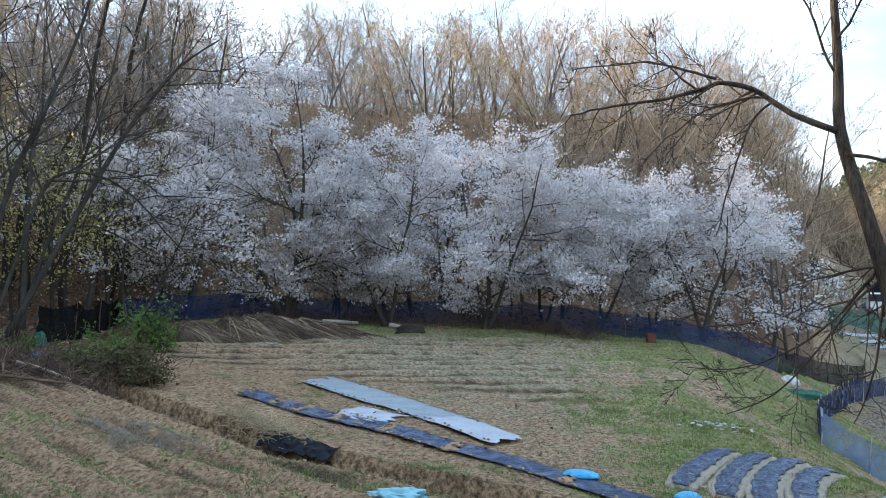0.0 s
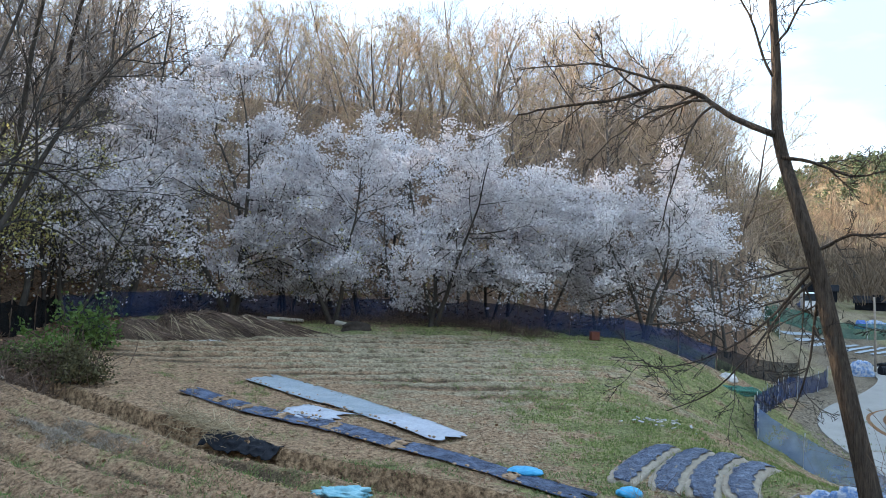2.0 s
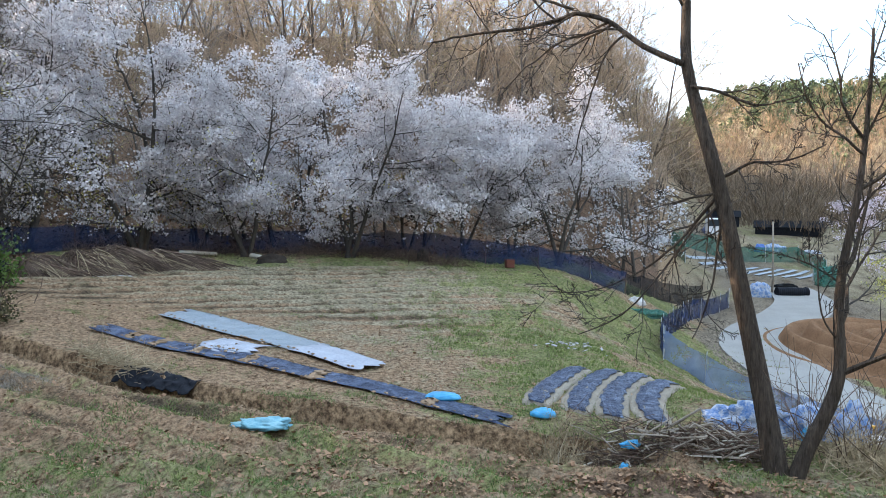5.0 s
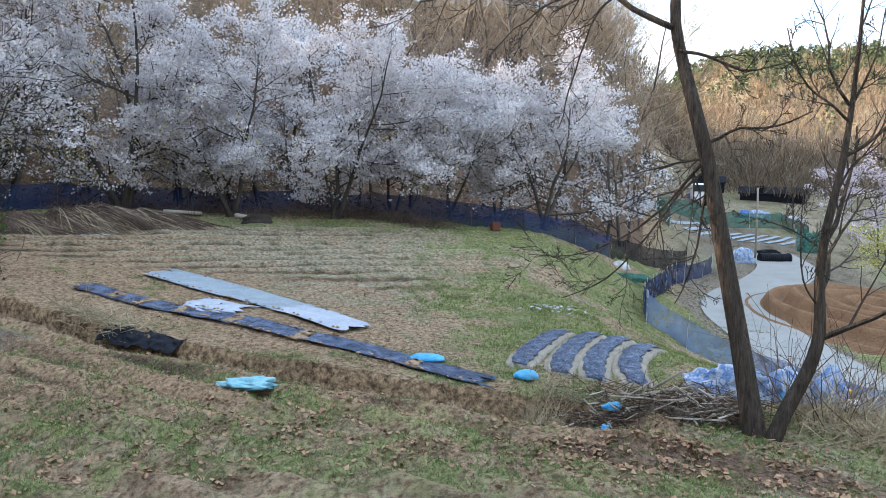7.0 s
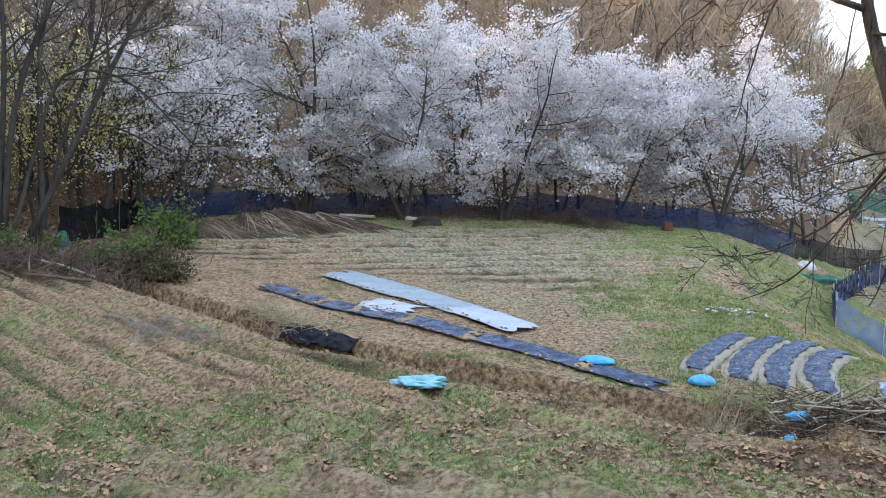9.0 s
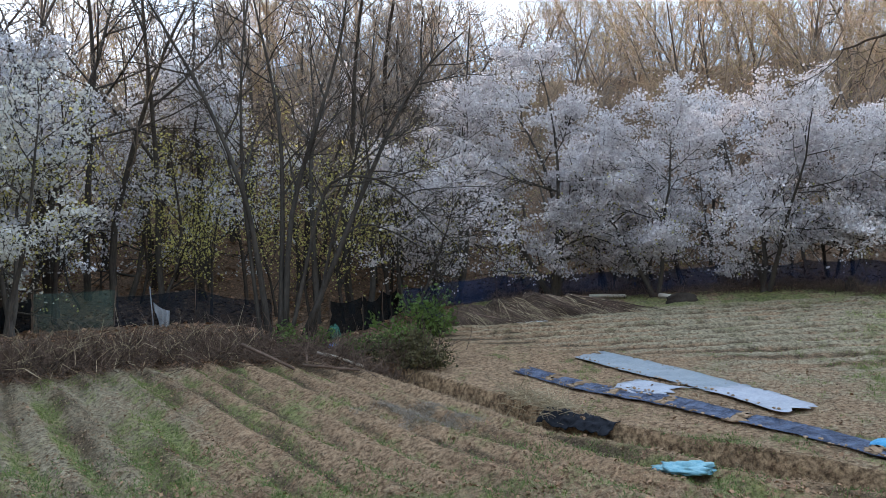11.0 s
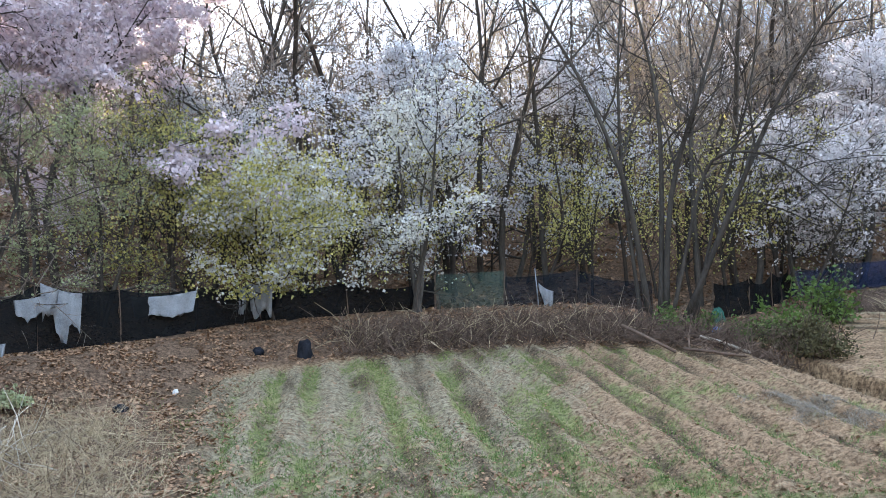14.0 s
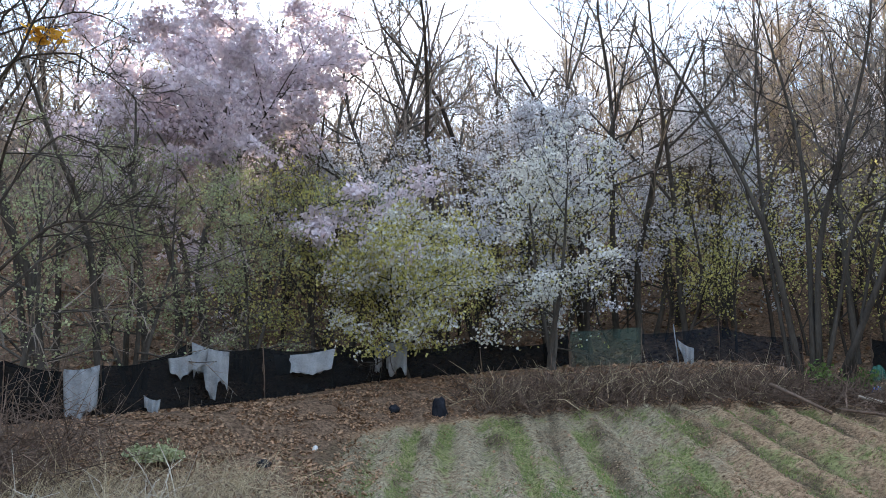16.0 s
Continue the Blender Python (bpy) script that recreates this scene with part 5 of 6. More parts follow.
def mulch_bed(far, near, bow, label, seed):
    """A raised bed of pale soil under a creased film, curving down the slope."""
    rng = np.random.default_rng(seed)
    far, near = np.array(far, float), np.array(near, float)
    n, m = 26, 13
    w = (near - far) / np.hypot(*(near - far))
    s = np.array((-w[1], w[0]))
    bed, film = np.zeros((m, n, 3)), np.zeros((9, n, 3))
    for j in range(n):
        k = j / (n - 1)
        c = far + (near - far) * k + s * bow * 4 * k * (1 - k)
        half = 0.34 * (1 - 0.25 * (abs(k - 0.5) * 2) ** 6)
        for i in range(m):
            v = (i / (m - 1) * 2 - 1)
            p = c + s * v * half
            bed[i, j] = (*p, level(*p) + 0.02 + 0.09 * (1 - v ** 2) * min(1, 8 * min(k, 1 - k) + 0.3) + 0.012 * rng.normal())
        for i in range(9):
            v = (i / 8 * 2 - 1) * (0.62 + 0.07 * math.sin(j * 1.7 + seed) + 0.03 * rng.normal())
            p = c + s * v * half
            film[i, j] = (*p, level(*p) + 0.05 + 0.09 * (1 - v ** 2) * min(1, 8 * min(k, 1 - k) + 0.3) + 0.012 * math.sin(j * 2.3 + i * 0.6) + 0.007 * rng.normal())
    o = np.array((*far, level(*far)))
    ob = thing("mulched_bed", label, "garden bed", "mulched beds", at=o)
    part("soil", Geo().slab(bed - o, 0.3), SAND_PALE, ob, "pale sandy soil", True)
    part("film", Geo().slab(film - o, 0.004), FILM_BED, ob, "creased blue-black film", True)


SAND_PALE = plain("pale_bed_soil", (0.18, 0.15, 0.118), (0.33, 0.285, 0.23), 0.95, 3, 20, 0.8, 0.04)
mulch_bed((6.15, 17.75), (4.35, 15.05), -0.12, "raised bed under creased blue-black film", 1)
mulch_bed((6.82, 17.45), (4.95, 14.45), -0.2, "raised bed under creased blue-black film", 2)
mulch_bed((7.4, 17.15), (5.5, 14.05), -0.28, "raised bed under creased blue-black film", 3)
mulch_bed((7.82, 16.6), (6.2, 13.75), -0.34, "raised bed under creased blue-black film", 4)


def heap(name, x, y, size, height, material, label, category, seed, turn=0.0, rough=0.5, sink=0.05, group="", lift=0.0):
    """A soft lumpy mass that lies on the ground."""
    bm = bmesh.new()
    bmesh.ops.create_icosphere(bm, subdivisions=4, radius=1)
    for v in bm.verts:
        c = v.co.copy()
        k = 1 + rough * 0.35 * noise.noise(c * 1.7 + Vector((seed * 3.1, 0, seed))) + rough * 0.22 * noise.noise(c * 4.5 + Vector((0, seed, 2))) + rough * 0.08 * noise.noise(c * 12 + Vector((seed, 1, 2)))
        v.co = Vector((c.x * size[0] / 2 * k, c.y * size[1] / 2 * k, max(c.z, -0.25) * height * k))
    ob = part(name, Geo().bm(bm), material, None, soft=True)
    ob.matrix_basis = pose(x, y, level(x, y) - sink + height * 0.1 + lift, 0, 0, turn)
    return tagged(ob, label, category, group)


heap("fertiliser_bag", 2.63, 15.25, (0.66, 0.42), 0.105, BAG_BLUE, "plump bright blue fertiliser bag on brown soil", "bag", 1, -8, 0.35, 0.0, "blue bags", 0.05)
heap("fertiliser_bag", 4.25, 14.2, (0.46, 0.36), 0.12, BAG_BLUE, "small rolled blue bag with a pale end", "bag", 2, -12, 0.35, 0.0, "blue bags", 0.05)
heap("crumpled_sheet", -0.56, 13.65, (0.95, 0.5), 0.12, BAG_TURQ, "crumpled turquoise plastic sheet on the grass", "plastic sheet", 3, -10, 1.3, -0.03)
heap("blue_scrap", 5.2, 12.55, (0.3, 0.22), 0.09, BAG_BLUE, "scrap of blue plastic in the brushwood", "plastic scrap", 4, 10, 0.9, -0.35, "blue bags")
heap("blue_scrap", 4.95, 12.15, (0.16, 0.14), 0.1, BAG_BLUE, "small blue plastic scrap below the brushwood", "plastic scrap", 5, 10, 0.9, -0.1, "blue bags")
heap("tarpaulin", 7.75, 13.55, (1.25, 0.8), 0.42, TARP, "crumpled blue-white tarpaulin over a heap", "tarpaulin", 6, -20, 1.3, 0.02, "tarpaulins")
heap("tarpaulin", 8.75, 13.25, (1.0, 0.8), 0.5, TARP, "crumpled pale tarpaulin heap behind the tree", "tarpaulin", 7, 10, 0.9, 0.02, "tarpaulins")
heap("tarpaulin", 9.35, 12.9, (0.55, 0.6), 0.62, TARP, "greenish-blue tarpaulin bundle on the grass", "tarpaulin", 9, 10, 0.7, 0.02, "tarpaulins")
heap("tarpaulin", 8.55, 12.9, (0.35, 0.3), 0.2, BAG_BLUE, "blue sacking at the foot of the tarpaulins", "tarpaulin", 11, 10, 0.7, 0.0, "tarpaulins")
heap("black_sack", -18.3, 13.75, (0.42, 0.4), 0.42, PLASTIC_BLACK, "black plastic sack standing on dead leaves", "sack", 12, 0, 0.7, 0.02)
heap("black_sack", -18.95, 12.7, (0.36, 0.28), 0.16, PLASTIC_BLACK, "small black sack lying on dead leaves", "sack", 13, 0, 0.7, 0.0)
heap("black_sack", -9.3, 27.2, (1.1, 0.8), 0.75, PLASTIC_BLACK, "crumpled black plastic at the end of the straw heap", "sack", 14, 0, 0.8, 0.02)
heap("pale_stone", -17.6, 9.58, (0.15, 0.14), 0.1, STONE, "round pale stone on dead leaves", "stone", 15, 0, 0.3, 0.0)
heap("tree_stump", -1.2, 34.1, (1.3, 0.5), 0.36, BARK_DARK, "dark cut stump under the cherry trees", "stump", 16, 0, 0.8, 0.02)
heap("dark_stump", 5.0, 34.6, (0.5, 0.4), 0.5, BARK_DARK, "small dark stump in the grass", "stump", 17, 0, 1.0, 0.02)
heap("green_net_bundle", 13.8, 32.2, (2.0, 0.8), 0.3, NET_GREEN, "bundle of green net lying in the grass", "net bundle", 18, -20, 0.8, 0.02)
heap("white_bundle", 14.3, 34.2, (0.8, 0.5), 0.3, STONE, "white bundle by the dark net", "bundle", 19, 0, 0.9, 0.02)
heap("blue_scrap", -9.3, 25.9, (0.35, 0.25), 0.14, BAG_BLUE, "blue scrap beside the green shrub", "plastic scrap", 21, 0, 0.6, -0.05)
heap("blue_scrap", -11.0, 23.0, (0.4, 0.25), 0.16, PAINT_BLUE, "dark blue scrap in the brush", "plastic scrap", 22, 0, 0.6, -0.2)
heap("teal_scrap", -12.0, 25.2, (0.45, 0.4), 0.4, NET_GREEN, "teal plastic sheet beside the many-stemmed tree", "plastic scrap", 25, 0, 0.6, 0.0)
heap("rag", -17.0, 8.0, (0.5, 0.3), 0.12, PLASTIC_BLACK, "dark rag in the dry grass", "rag", 23, 0, 0.9, 0.0)


def crate(name, x, y, size, turn, material, label, category, slats=True):
    ob = thing(name, label, category, at=(x, y, level(x, y)))
    ob.rotation_euler = (0, 0, radians(turn))
    w, dp, h = size
    part("body", Geo().box(pose(0, 0, h / 2), (w, dp, h), 0.02), material, ob)
    part("lid", Geo().box(pose(0, 0, h + 0.025), (w * 1.06, dp * 1.06, 0.05), 0.01), material, ob)
    return ob


crate("red_box", 8.55, 33.9, (0.36, 0.26, 0.3), 10, PAINT_RED, "faded red box by the blue net", "box")
crate("bee_box", 10.1, 13.9, (0.55, 0.45, 0.28), 12, PAINT_YELLOW, "orange-yellow wooden box under a grey board", "box")
crate("bee_box", 9.7, 13.2, (0.6, 0.5, 0.1), 12, PAINT_WHITE, "low white box on the grass", "box")
stick("plank", [(9.2, 14.1, level(9.2, 14.1) + 0.34), (10.2, 13.95, level(10.2, 13.95) + 0.34)], 0.04, WOOD, "grey plank laid over boxes", "plank")

g_ = Geo()
for k in range(26):
    x, y = 6.45 + r_.normal(0, 0.38), 19.6 + r_.normal(0, 0.3)
    g_.box(pose(x, y, level(x, y) + 0.1 + 0.08 * r_.random(), r_.uniform(-25, 25), r_.uniform(-25, 25), r_.uniform(0, 180)), (r_.uniform(0.05, 0.16), r_.uniform(0.03, 0.07), 0.02))
tagged(part("rubble", g_, STONE), "scatter of pale broken bits in the grass", "rubble", kind="stuff")


# ---- the valley beyond the lane ----
def low_ring(name, line, height, net, label, seed):
    fence(name, line, height, net, label, seed, 3.0, 0.03, STEEL, 0.03, 0.04, NETG)


low_ring("green_net_fence", [(25.6, 53.0), (25.9, 56.0), (28.5, 59.0), (34.0, 61.5), (40.0, 62.5)], 1.2, NET_GREEN, "green net fence round the far vegetable plot", 51)
low_ring("green_net_fence", [(40.0, 62.5), (38.0, 55.0), (34.5, 52.0)], 1.2, NET_GREEN, "green net fence side of the far vegetable plot", 52)
for k in range(9):
    a = np.array((26.8 + 0.88 * k, 55.2 - 0.3 * k))
    strip("film_bed", a, a + np.array((4.6, 4.2)), 0.38, FILM_SILVER, "row of pale film in the far vegetable plot", "mulch film", 60 + k, 0.06, 0.01, 0.02, 0.05)["group"] = "white film rows"

heap("covered_tiller", 26.9, 45.9, (1.6, 1.0), 0.8, TARP, "machine under a pale blue cover beside the lane", "machine", 31, 0, 0.7, 0.05)


def drum():
    ob = thing("black_pipe", "large black corrugated pipe lying by the lane", "pipe", at=(28.0, 45.8, level(28.0, 45.8)))
    n = 30
    pts = np.stack([np.linspace(0, 1.9, n), np.zeros(n), np.full(n, 0.29)], 1)
    part("pipe", Geo().tube(pts, 0.27 + 0.015 * np.cos(np.arange(n) * np.pi), 18), PLASTIC_BLACK, ob)
    part("rim", Geo().tube([(1.86, 0, 0.29), (1.98, 0, 0.29)], 0.31, 18), PLASTIC_BLACK, ob)


drum()
heap("dark_net_cover", 30.4, 48.9, (2.6, 0.8), 0.3, NET_BLACK, "dark net thrown over a heap", "net bundle", 33, 20, 0.9, 0.05)
heap("teal_cover", 34.6, 50.4, (1.8, 1.2), 1.3, NET_GREEN, "teal cover over garden stuff", "cover", 34, 0, 0.7, 0.05)
stick("utility_pole", [(28.2, 46.6, level(28.2, 46.6) - 0.3), (28.2, 46.6, level(28.2, 46.6) + 2.2), (28.15, 46.6, level(28.2, 46.6) + 4.4)], 0.07, WOOD, "plain grey pole standing by the lane", "pole")


def shed(name, x, y, w, dp, h, turn, wall, roof, label, pitch=0.35):
    ob = thing(name, label, "shed", at=(x, y, level(x, y) - 0.2))
    ob.rotation_euler = (0, 0, radians(turn))
    part("wall", Geo().box(pose(0, 0, h / 2), (w, dp, h), 0.02), wall, ob)
    g = Geo()
    v = [(-w / 2 - 0.2, -dp / 2 - 0.2, h), (w / 2 + 0.2, -dp / 2 - 0.2, h), (w / 2 + 0.2, 0, h + dp * pitch), (-w / 2 - 0.2, 0, h + dp * pitch), (-w / 2 - 0.2, dp / 2 + 0.2, h), (w / 2 + 0.2, dp / 2 + 0.2, h)]
    g.add(v, [(0, 1, 2, 3), (3, 2, 5, 4), (0, 3, 4), (1, 5, 2), (0, 4, 5, 1)])
    part("roof", g, roof, ob)
    part("door", Geo().box(pose(-w * 0.2, -dp / 2 - 0.03, 0.95), (0.9, 0.05, 1.9), 0.01), PLASTIC_BLACK, ob)
    return ob


shed("shed", 47.0, 88.0, 3.4, 2.2, 1.1, -28, PLASTIC_BLACK, PLASTIC_BLACK, "small dark shed covered with black sheeting")
shed("shed", 55.0, 88.0, 7.0, 2.4, 1.0, -30, PLASTIC_BLACK, PLASTIC_BLACK, "low black shade house across the valley")


def truck():
    x, y = 36.8, 70.5
    ob = thing("small_truck", "small blue-white farm truck parked on the far lane", "truck", at=(x, y, level(x, y)))
    ob.rotation_euler = (0, 0, radians(-20))
    part("cab", Geo().box(pose(0, -1.0, 1.2), (1.7, 1.5, 1.5), 0.15), PAINT_WHITE, ob)
    part("windscreen", Geo().box(pose(0, -1.78, 1.5), (1.45, 0.06, 0.6), 0.02), GLASS_DARK, ob)
    part("cargo_bed", Geo().box(pose(0, 1.1, 0.85), (1.7, 2.7, 0.5), 0.03), PAINT_BLUE, ob)
    part("load", Geo().ball(pose(0, 1.1, 1.3), (1.5, 2.3, 0.9), 0.4, 3, 3), TARP, ob)
    for sx in (-0.75, 0.75):
        for sy in (-1.1, 1.5):
            w = part("wheel", Geo().tube([(sx - 0.1, sy, 0.32), (sx + 0.1, sy, 0.32)], 0.32, 18), RUBBER, ob)
            part("rim", Geo().tube([(sx - 0.11, sy, 0.32), (sx + 0.11, sy, 0.32)], 0.18, 14), STEEL, w)
    for sx in (-0.6, 0.6):
        part("headlight", Geo().ball(pose(sx, -1.77, 0.8), (0.26, 0.1, 0.16)), PAINT_WHITE, ob)


truck()
heap("garden_clutter", 41.0, 70.0, (1.1, 0.8), 0.7, PAINT_BLUE, "blue barrels and clutter in the far garden", "clutter", 41, 0, 0.8, 0.05)
heap("garden_clutter", 42.8, 70.5, (2.4, 1.0), 0.7, TARP, "pale covered clutter in the far garden", "clutter", 42, 0, 0.8, 0.05)
heap("garden_clutter", 45.5, 69.0, (2.2, 0.6), 0.35, FILM_WHITE, "white sheet over a far garden row", "clutter", 43, 0, 0.5, 0.05)


def soil_heap():
    """Dug brown soil with sweeping wheel grooves beside the lane."""
    n, m = 40, 60
    g = np.zeros((n, m, 3))
    for i in range(n):
        for j in range(m):
            r, a = 0.3 + 6.2 * i / (n - 1), j / (m - 1) * 6.2832
            x, y = 24.2 + r * math.cos(a) * 0.8, 30.6 + r * math.sin(a)
            k = 1 - (i / (n - 1))
            g[i, j] = (x, y, level(x, y) + 0.02 + 0.75 * min(1, 2.4 * k) + 0.3 * math.cos(r * 5.2 + 0.6 * math.sin(a * 2)) * min(1, 4 * k) - 0.1)
    o = np.array((24.2, 30.6, level(24.2, 30.6)))
    ob = part("soil_mound", Geo().sheet(g - o), SOIL_BROWN, None, soft=True)
    ob.location = o
    tagged(ob, "mound of dug brown soil with wheel grooves", "soil mound")


soil_heap()


TUFT = plain("green_tufts", (0.06, 0.10, 0.035), (0.16, 0.225, 0.08), 0.7, 1.5, 8, 0.1, 0.01, spread=0.35, through=0.3)


# ---- brush, stalks, grass, dead leaves ----
def twig_mass(name, centres, count, length, radius, material, label, category, seed, up=0.5, kind="", spread=(0.5, 0.5), bend=0.25, group=""):
    """Loose dry stalks that spring from or lie on the ground about the given centres (x, y, lift)."""
    rng = np.random.default_rng(seed)
    c = np.array(centres, float)
    o = np.array((*c[0][:2], level(*c[0][:2])))
    g = Geo()
    pick = rng.integers(0, len(c), count)
    xs, ys = c[pick, 0] + rng.normal(0, spread[0], count), c[pick, 1] + rng.normal(0, spread[1], count)
    zs = ground(xs, ys)
    for x, y, z, lift in zip(xs, ys, zs, c[pick, 2]):
        L = length * rng.uniform(0.4, 1.3)
        d = np.array((rng.normal(), rng.normal(), up * 2 * rng.uniform(0.1, 1.2)))
        d /= np.linalg.norm(d)
        a = np.array((x, y, z + lift * rng.random()))
        m = a + d * L * 0.55 + rng.normal(0, bend * 0.2, 3) * L
        e = a + d * L + rng.normal(0, bend, 3) * L - np.array((0, 0, bend * 0.5 * L))
        e[2], m[2] = max(e[2], z + 0.02), max(m[2], z + 0.03)
        r = radius * rng.uniform(0.5, 1.5)
        g.tube([a - o, m - o, e - o], (r, r * 0.8, r * 0.4), 3, cap=False)
    ob = part(name, g, material)
    ob.location = o
    return tagged(ob, label, category, group, kind)


def sector(rng, count, az0, az1, d0, d1):
    az = rng.uniform(az0, az1, count)
    d = np.sqrt(rng.uniform(d0 ** 2, d1 ** 2, count))
    return d * np.sin(np.radians(az)), d * np.cos(np.radians(az))


def polar_line(pts, n, lift):
    az, d = np.interp(np.linspace(0, len(pts) - 1, n), range(len(pts)), [p[0] for p in pts]), np.interp(np.linspace(0, len(pts) - 1, n), range(len(pts)), [p[1] for p in pts])
    return [(*pol(a, b), lift) for a, b in zip(az, d)]


BANK = [(-50, 23.6), (-44, 24.2), (-38, 24.6), (-31, 24.8)]
twig_mass("brush_bank", polar_line(BANK, 24, 0.22), 4300, 0.62, 0.010, BRUSH, "bank of dry tangled brush below the net fence", "brush", 1, 0.55, "stuff", (0.55, 0.5))
twig_mass("brush_bank", polar_line(BANK, 24, 0.2), 350, 0.85, 0.010, STRAW, "pale dry stalks in the brush bank", "brush", 21, 0.8, "stuff", (0.55, 0.5))
twig_mass("brush_bank", polar_line([(-32, 24.6), (-26, 24.2), (-20.5, 23.0)], 12, 0.3), 1500, 0.8, 0.011, BRUSH, "dry brush and stalks round the ditch's head", "brush", 2, 0.5, "stuff", (0.6, 0.6))
HEAP = [(-17.5, 30.6), (-14, 31.1), (-11, 32.1), (-7.4, 33.1)]


def stalk_heap(count, material, label, seed, r):
    """Long stalks combed over a low ridge, falling towards the field and to one side."""
    rng = np.random.default_rng(seed)
    k = rng.random(count)
    az = np.interp(k * (len(HEAP) - 1), range(len(HEAP)), [p[0] for p in HEAP])
    d = np.interp(k * (len(HEAP) - 1), range(len(HEAP)), [p[1] for p in HEAP]) + rng.normal(0, 0.15, count)
    x, y = d * np.sin(np.radians(az)), d * np.cos(np.radians(az))
    out = np.stack([-np.sin(np.radians(az)), -np.cos(np.radians(az))], 1)
    side = np.stack([np.cos(np.radians(az)), -np.sin(np.radians(az))], 1)
    tall = (0.55 - 0.2 * (2 * k - 1) ** 2) * (0.5 + fbm(k * 9, k * 0, 3, 4)) * rng.uniform(0.45, 1.15, count)
    reach = rng.uniform(0.5, 1.15, count)
    drift = rng.normal(0.6, 0.7, count)
    o = np.array((x[0], y[0], level(x[0], y[0])))
    g = Geo()
    for i in range(count):
        pts = []
        for q in (0.0, 0.3, 0.65, 1.0):
            p = np.array((x[i], y[i])) + out[i] * reach[i] * q + side[i] * drift[i] * q
            pts.append((p[0], p[1], tall[i] * (1 - q ** 1.7)))
        pts = np.array(pts)
        pts[:, 2] += ground(pts[:, 0], pts[:, 1]) + 0.04
        w = r * rng.uniform(0.6, 1.5)
        g.tube(pts - o, (w, w, w * 0.8, w * 0.5), 3, cap=False)
    ob = part("straw_heap", g, material)
    ob.location = o
    tagged(ob, label, "straw heap", kind="stuff")


stalk_heap(2000, BRUSH, "long combed heap of dark brown stalks at the field's edge", 3, 0.016)
stalk_heap(600, STRAW, "paler dry stalks lying over the dark heap", 13, 0.011)


def branch_pile():
    """Cut branches thrown on a long low pile, each a piece of its own, with thin twigs between them."""
    rng = np.random.default_rng(4)
    o = np.array((6.0, 12.4, level(6.0, 12.4)))
    ob = thing("brushwood_pile", "pile of cut grey branches by the twin-trunked tree", "brushwood", at=o)
    for k in range(150):
        q = rng.random()
        x, y = 4.6 + 2.7 * q + rng.normal(0, 0.15), 12.78 - 0.72 * q + rng.normal(0, 0.2)
        z = level(x, y) + 0.05 + 0.42 * rng.random() * (1 - 0.6 * abs(2 * q - 1))
        a, rise = rng.uniform(0, 6.283), rng.normal(0.05, 0.3)
        d = np.array((math.cos(a), 0.7 * math.sin(a), rise))
        half = rng.uniform(0.2, 0.5)
        m = np.array((x, y, z)) - o
        b = rng.normal(0, 0.06, 3)
        r = rng.uniform(0.007, 0.02)
        part("branch", Geo().tube([m - d * half, m + b * 0.6, m + d * half * 0.6 + b, m + d * half + b * 0.4], (r, r * 0.9, r * 0.75, r * 0.5), 5), (WOOD, WOOD, WOOD_PALE, BRUSH)[k % 4], ob)
    g = Geo()
    for k in range(850):
        q = rng.random()
        x, y = 4.5 + 2.9 * q + rng.normal(0, 0.2), 12.8 - 0.75 * q + rng.normal(0, 0.24)
        p = np.array((x, y, level(x, y) + 0.03 + 0.34 * rng.random())) - o
        d = np.array((rng.normal(0, 0.22), rng.normal(0, 0.18), rng.normal(0.03, 0.13)))
        r = rng.uniform(0.003, 0.007)
        g.tube([p - d, p + rng.normal(0, 0.03, 3), p + d], (r, r, r * 0.5), 3, cap=False)
    tagged(part("twigwork", g, BRUSH, ob), kind="stuff")


branch_pile()
twig_mass("dry_grass_tussock", [(4.3, 13.1, 0.05), (4.6, 12.9, 0.05), (4.1, 12.8, 0.05)], 380, 0.6, 0.005, STRAW, "tussock of tall dry grass beside the brushwood", "dry grass", 6, 1.2, "", (0.18, 0.15), 0.25)
twig_mass("dry_grass_tussock", [(8.4 + 0.3 * k, 11.9 - 0.12 * k, 0.05) for k in range(8)], 1500, 0.6, 0.006, STRAW, "long dry grass below the slender tree", "dry grass", 7, 0.6, "stuff", (0.3, 0.4), 0.4)
twig_mass("straw_clump", [(-4.4, 18.75, 0.1), (-4.0, 18.35, 0.1), (-3.6, 17.95, 0.1), (-3.3, 17.7, 0.1)], 420, 0.5, 0.008, STRAW, "trampled grey straw hanging over the ditch", "straw", 14, 0.2, "stuff", (0.22, 0.22), 0.4)
rr = np.random.default_rng(77)
rx_, ry_ = sector(rr, 60, -84, -64, 11.0, 17.5)
twig_mass("reed_bed", [(a, b, 0.05) for a, b in zip(rx_, ry_)], 4600, 0.7, 0.0042, STRAW, "dry pale reeds and grass in the field's corner", "reeds", 8, 0.75, "stuff", (0.5, 0.5), 0.5)
twig_mass("reed_bed", [(a, b, 0.05) for a, b in zip(rx_, ry_)], 1500, 0.6, 0.005, BRUSH, "dull brown stalks among the dry reeds", "reeds", 28, 0.6, "stuff", (0.5, 0.5), 0.5)
rx_, ry_ = sector(rr, 26, -82, -68, 12.0, 17.0)
twig_mass("tall_stalks", [(a, b, 0.05) for a, b in zip(rx_, ry_)], 90, 1.0, 0.010, WOOD_PALE, "pale broken stalks standing in the reeds", "stalks", 9, 0.9, "stuff", (0.4, 0.4), 0.2)
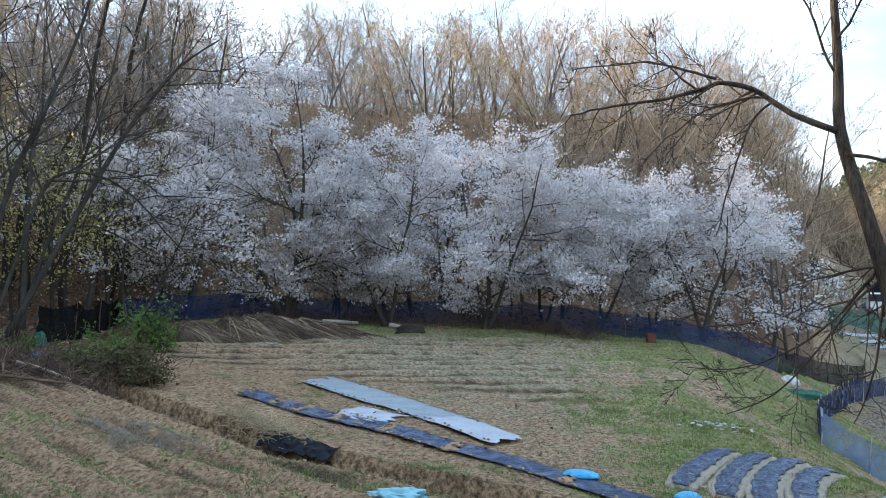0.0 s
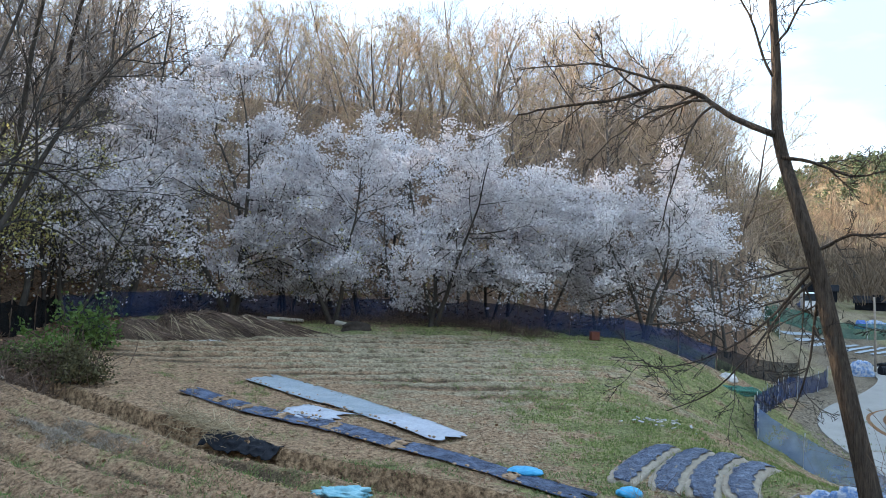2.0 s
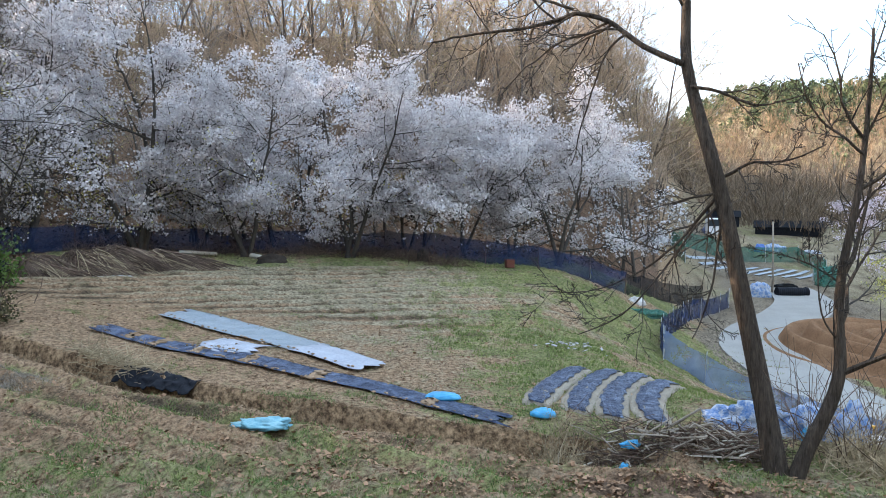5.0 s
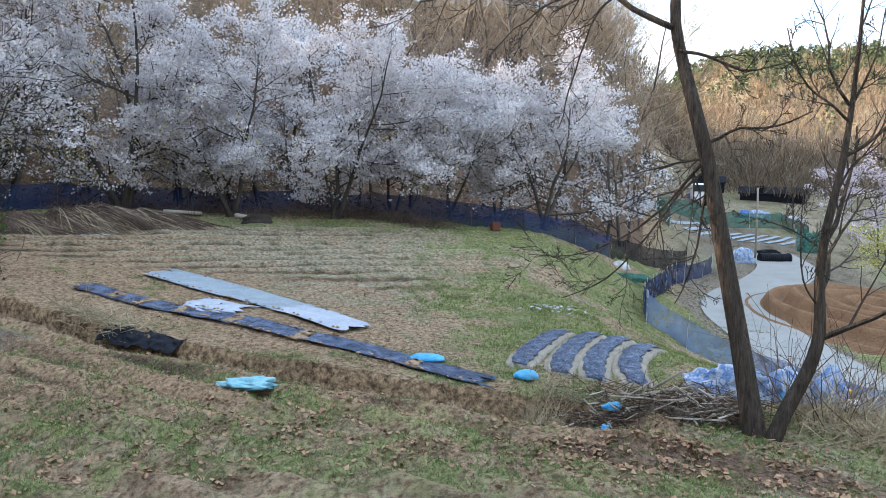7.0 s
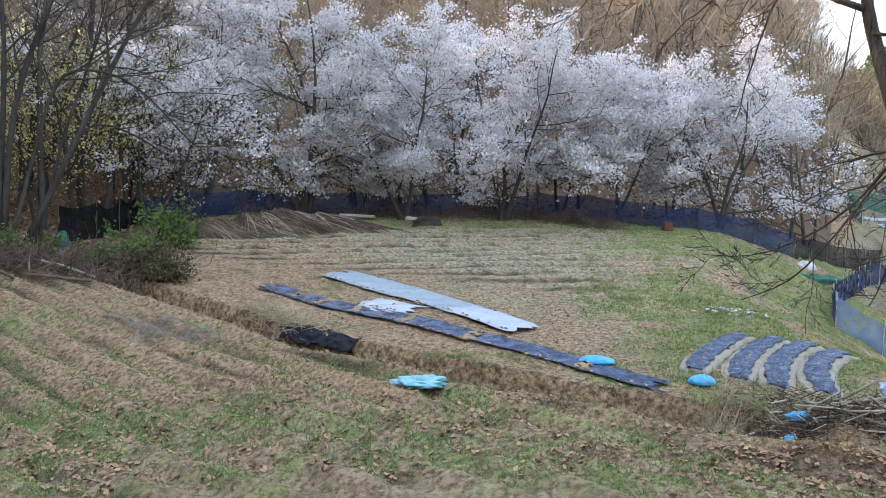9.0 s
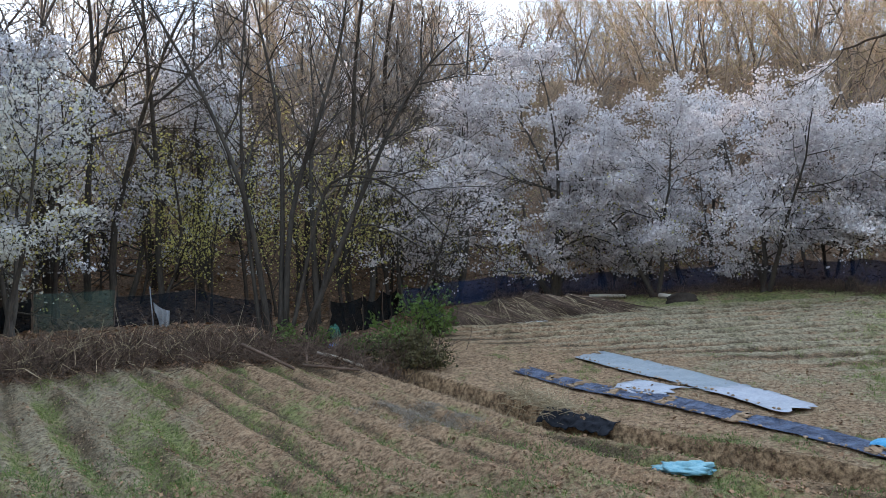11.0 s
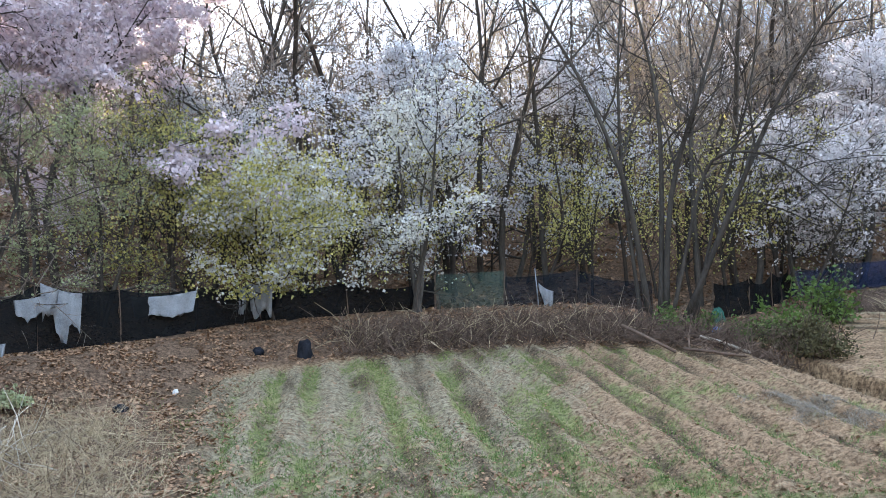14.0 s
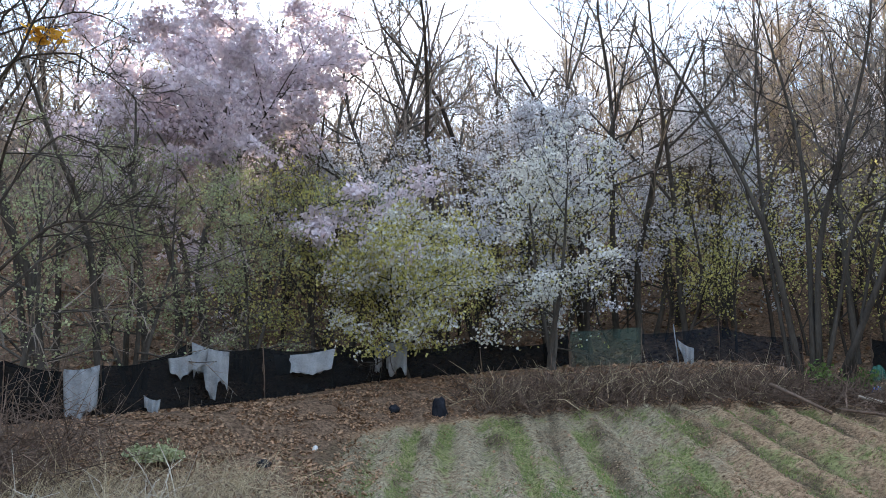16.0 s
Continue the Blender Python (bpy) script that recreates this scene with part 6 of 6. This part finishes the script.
twig_mass("scrub", [(*pol(a, d), 0.1) for a, d in ((34, 15.2), (35.5, 14.6), (37, 15.0), (38.5, 15.5), (36.6, 16.5), (33.6, 17))], 130, 1.9, 0.006, BRUSH, "thin bare scrub shoots beside the lane", "scrub", 10, 1.3, "stuff", (0.35, 0.35), 0.15)
twig_mass("vine_tangle", [(*pol(a, d), 0.9) for a, d in ((-82, 18), (-79, 17.5), (-77.5, 18.5), (-84, 17))], 700, 1.5, 0.008, BRUSH, "tangle of bare vines at the fence's corner", "vines", 11, 0.5, "stuff", (0.6, 0.6), 0.5)
twig_mass("undergrowth", polar_line([(-16, 36.2), (-8, 36.4), (0, 36.2), (6, 36.0), (10, 34.4)], 30, 0.1), 2600, 0.6, 0.008, BRUSH, "dry undergrowth at the foot of the cherry trees", "undergrowth", 12, 0.8, "stuff", (0.6, 0.5), 0.3)


def shrub(name, az, d, size, material, count, label, seed, leaf=0.1):
    rng = np.random.default_rng(seed)
    x, y = pol(az, d)
    ob = thing(name, label, "shrub", at=(x, y, level(x, y)))
    limbs = []
    for k in range(14):
        w = np.array((rng.normal(0, 0.8), rng.normal(0, 0.6), rng.uniform(0.5, 1.2)))
        grow(rng, rng.normal(0, 0.25, 3) * (size[0], size[1], 0), w / np.linalg.norm(w), size[2] * rng.uniform(0.6, 1.1), 0.018, (6, 4), (45, 45), (0.6, 0.6), (0.1, 0.1), (0.03, 0.03), 0.15, out=limbs)
    tagged(part("stemwork", wood(limbs, (0, 1), 4, 0.006), BARK_DARK, ob), kind="stuff")
    p = along(limbs, (0, 1, 2), count, rng, 0.10)
    part("foliage", leaves(p[p[:, 2] > 0.03], leaf, rng, material, name="foliage"), material, ob)


shrub("green_shrub", -21.6, 25.4, (1.6, 1.0, 0.7), LEAF_GREEN, 1300, "fresh bright green shrub at the ditch's head", 1, 0.085)
shrub("green_shrub", -23.6, 25.2, (1.2, 0.9, 0.9), LEAF_GREEN, 1200, "low fresh green shrub by the net", 2, 0.085)
shrub("green_shrub", -19.5, 27.4, (0.9, 0.9, 1.6), LEAF_GREEN, 1100, "upright thin green shrub behind the ditch", 3, 0.12)
shrub("green_shrub", -28.4, 25.4, (1.5, 0.9, 0.7), LEAF_GREEN, 900, "low green growth round the many-stemmed tree", 4, 0.12)
shrub("dark_shrub", -19.6, 22.6, (1.2, 0.9, 0.8), BRAMBLE, 2000, "dark brownish bramble hanging over the ditch", 5, 0.08)
shrub("dark_shrub", -21.0, 23.6, (0.9, 0.8, 0.8), BRAMBLE, 1300, "dry brown bramble over the ditch", 6, 0.10)
shrub("green_shrub", -72, 19.0, (1.8, 0.8, 0.25), LEAF_OLIVE, 1200, "low dull green weeds among dead leaves", 7, 0.10)


def strewn(name, material, label, category, seed, count, area, accept, size, upright, width=0.012, sides=4, lift=0.0, lean=0.35, rare=0.42):
    """Grass blades or flat leaves over the ground where its zones call for them."""
    rng = np.random.default_rng(seed)
    x, y = sector(rng, count, *area)
    z, near_field, far_field, row = zones(x, y)
    keep = rng.random(count) < np.clip(accept(z, x, y, near_field, far_field, row), 0, 1)
    x, y = x[keep], y[keep]
    clump = fbm(x * 2.3, y * 2.3, 3, seed)
    keep = clump > rare
    x, y = x[keep], y[keep]
    h = ground(x, y)
    c = fbm(x * 3.1, y * 3.1, 3, 41) - 0.5
    _, nf, ff, rw = zones(x, y)
    bend = y - 0.18 * x + 0.012 * x * x
    h = h + nf * (0.17 * (rw - 0.5) + 0.12 * c) + ff * (0.2 * (0.5 * np.cos(bend * 2 * np.pi / 1.05)) * smooth(23, 25, y + 0.35 * x) + 0.09 * c)
    p = np.stack([x, y, h + lift], 1)
    if upright:
        v, f = blades(p, size, width, rng, lean)
    else:
        v, f = many(p, size, rng, sides, 0.75, 1.3)
    tagged(new(name, skin(name, v, [f], material)), label, category, kind="stuff")


strewn("grass", GRASS, "thin short green grass and weeds on the plots", "grass", 61, 190000, (-66, 42, 9.5, 24), lambda z, x, y, n, f, r: 2.2 * z["grass"] - 0.35, 0.055, True, 0.014)
strewn("grass", GRASS, "green grass on the slope to the lane", "grass", 62, 60000, (2, 32, 17, 40), lambda z, x, y, n, f, r: 2.0 * z["grass"] - 0.3, 0.07, True, 0.02)
strewn("green_tufts", TUFT, "fresh green weed tufts on the near slope", "weeds", 71, 150000, (-62, 42, 9.5, 16), lambda z, x, y, n, f, r: 0.2 - 0.4 * z["leaf"] + 0.4 * z["grass"], 0.065, True, 0.018, lean=0.7, rare=0.53)
strewn("dry_grass", STRAW, "short dry pale grass and stubble", "grass", 63, 130000, (-66, 40, 9.5, 33), lambda z, x, y, n, f, r: 0.12 + 0.5 * z["straw"] - z["leaf"], 0.06, True, 0.012, lean=0.9)
strewn("dead_leaves", LEAF_DEAD, "brown dead leaves strewn over bank and slope", "leaves", 64, 240000, (-90, 44, 9.5, 27), lambda z, x, y, n, f, r: z["leaf"] * 1.4 + 0.015, 0.065, False, lift=0.03)
strewn("dead_leaves", LEAF_DEAD, "brown dead leaves on the wood's floor", "leaves", 65, 26000, (-85, 22, 27, 46), lambda z, x, y, n, f, r: z["leaf"], 0.16, False, lift=0.04)
strewn("weeds", BRUSH, "withered dark weeds between the rows", "weeds", 66, 75000, (-66, 40, 9.5, 24), lambda z, x, y, n, f, r: 0.1 + z["dark"] - z["leaf"], 0.06, True, 0.012, lean=0.8)
strewn("clods", CLOD, "small clods of dry soil on the plots", "soil", 67, 60000, (-66, 30, 9.8, 24), lambda z, x, y, n, f, r: 0.75 - z["leaf"] - z["grass"], 0.034, False, lift=0.02)
strewn("dead_leaves", LEAF_DEAD, "scattered dead leaves in the rows", "leaves", 68, 110000, (-66, 40, 9.5, 17), lambda z, x, y, n, f, r: 0.10 + 0 * x, 0.04, False, lift=0.02)
strewn("withered_weeds", WOOD, "patch of grey withered weeds on the near plot", "weeds", 72, 60000, (-28, -11, 15, 19), lambda z, x, y, n, f, r: 1.1 - ((x + 6.0) / 1.5) ** 2 - ((y - 16.6) / 1.0) ** 2, 0.06, True, 0.012, lean=0.9, rare=0.46)
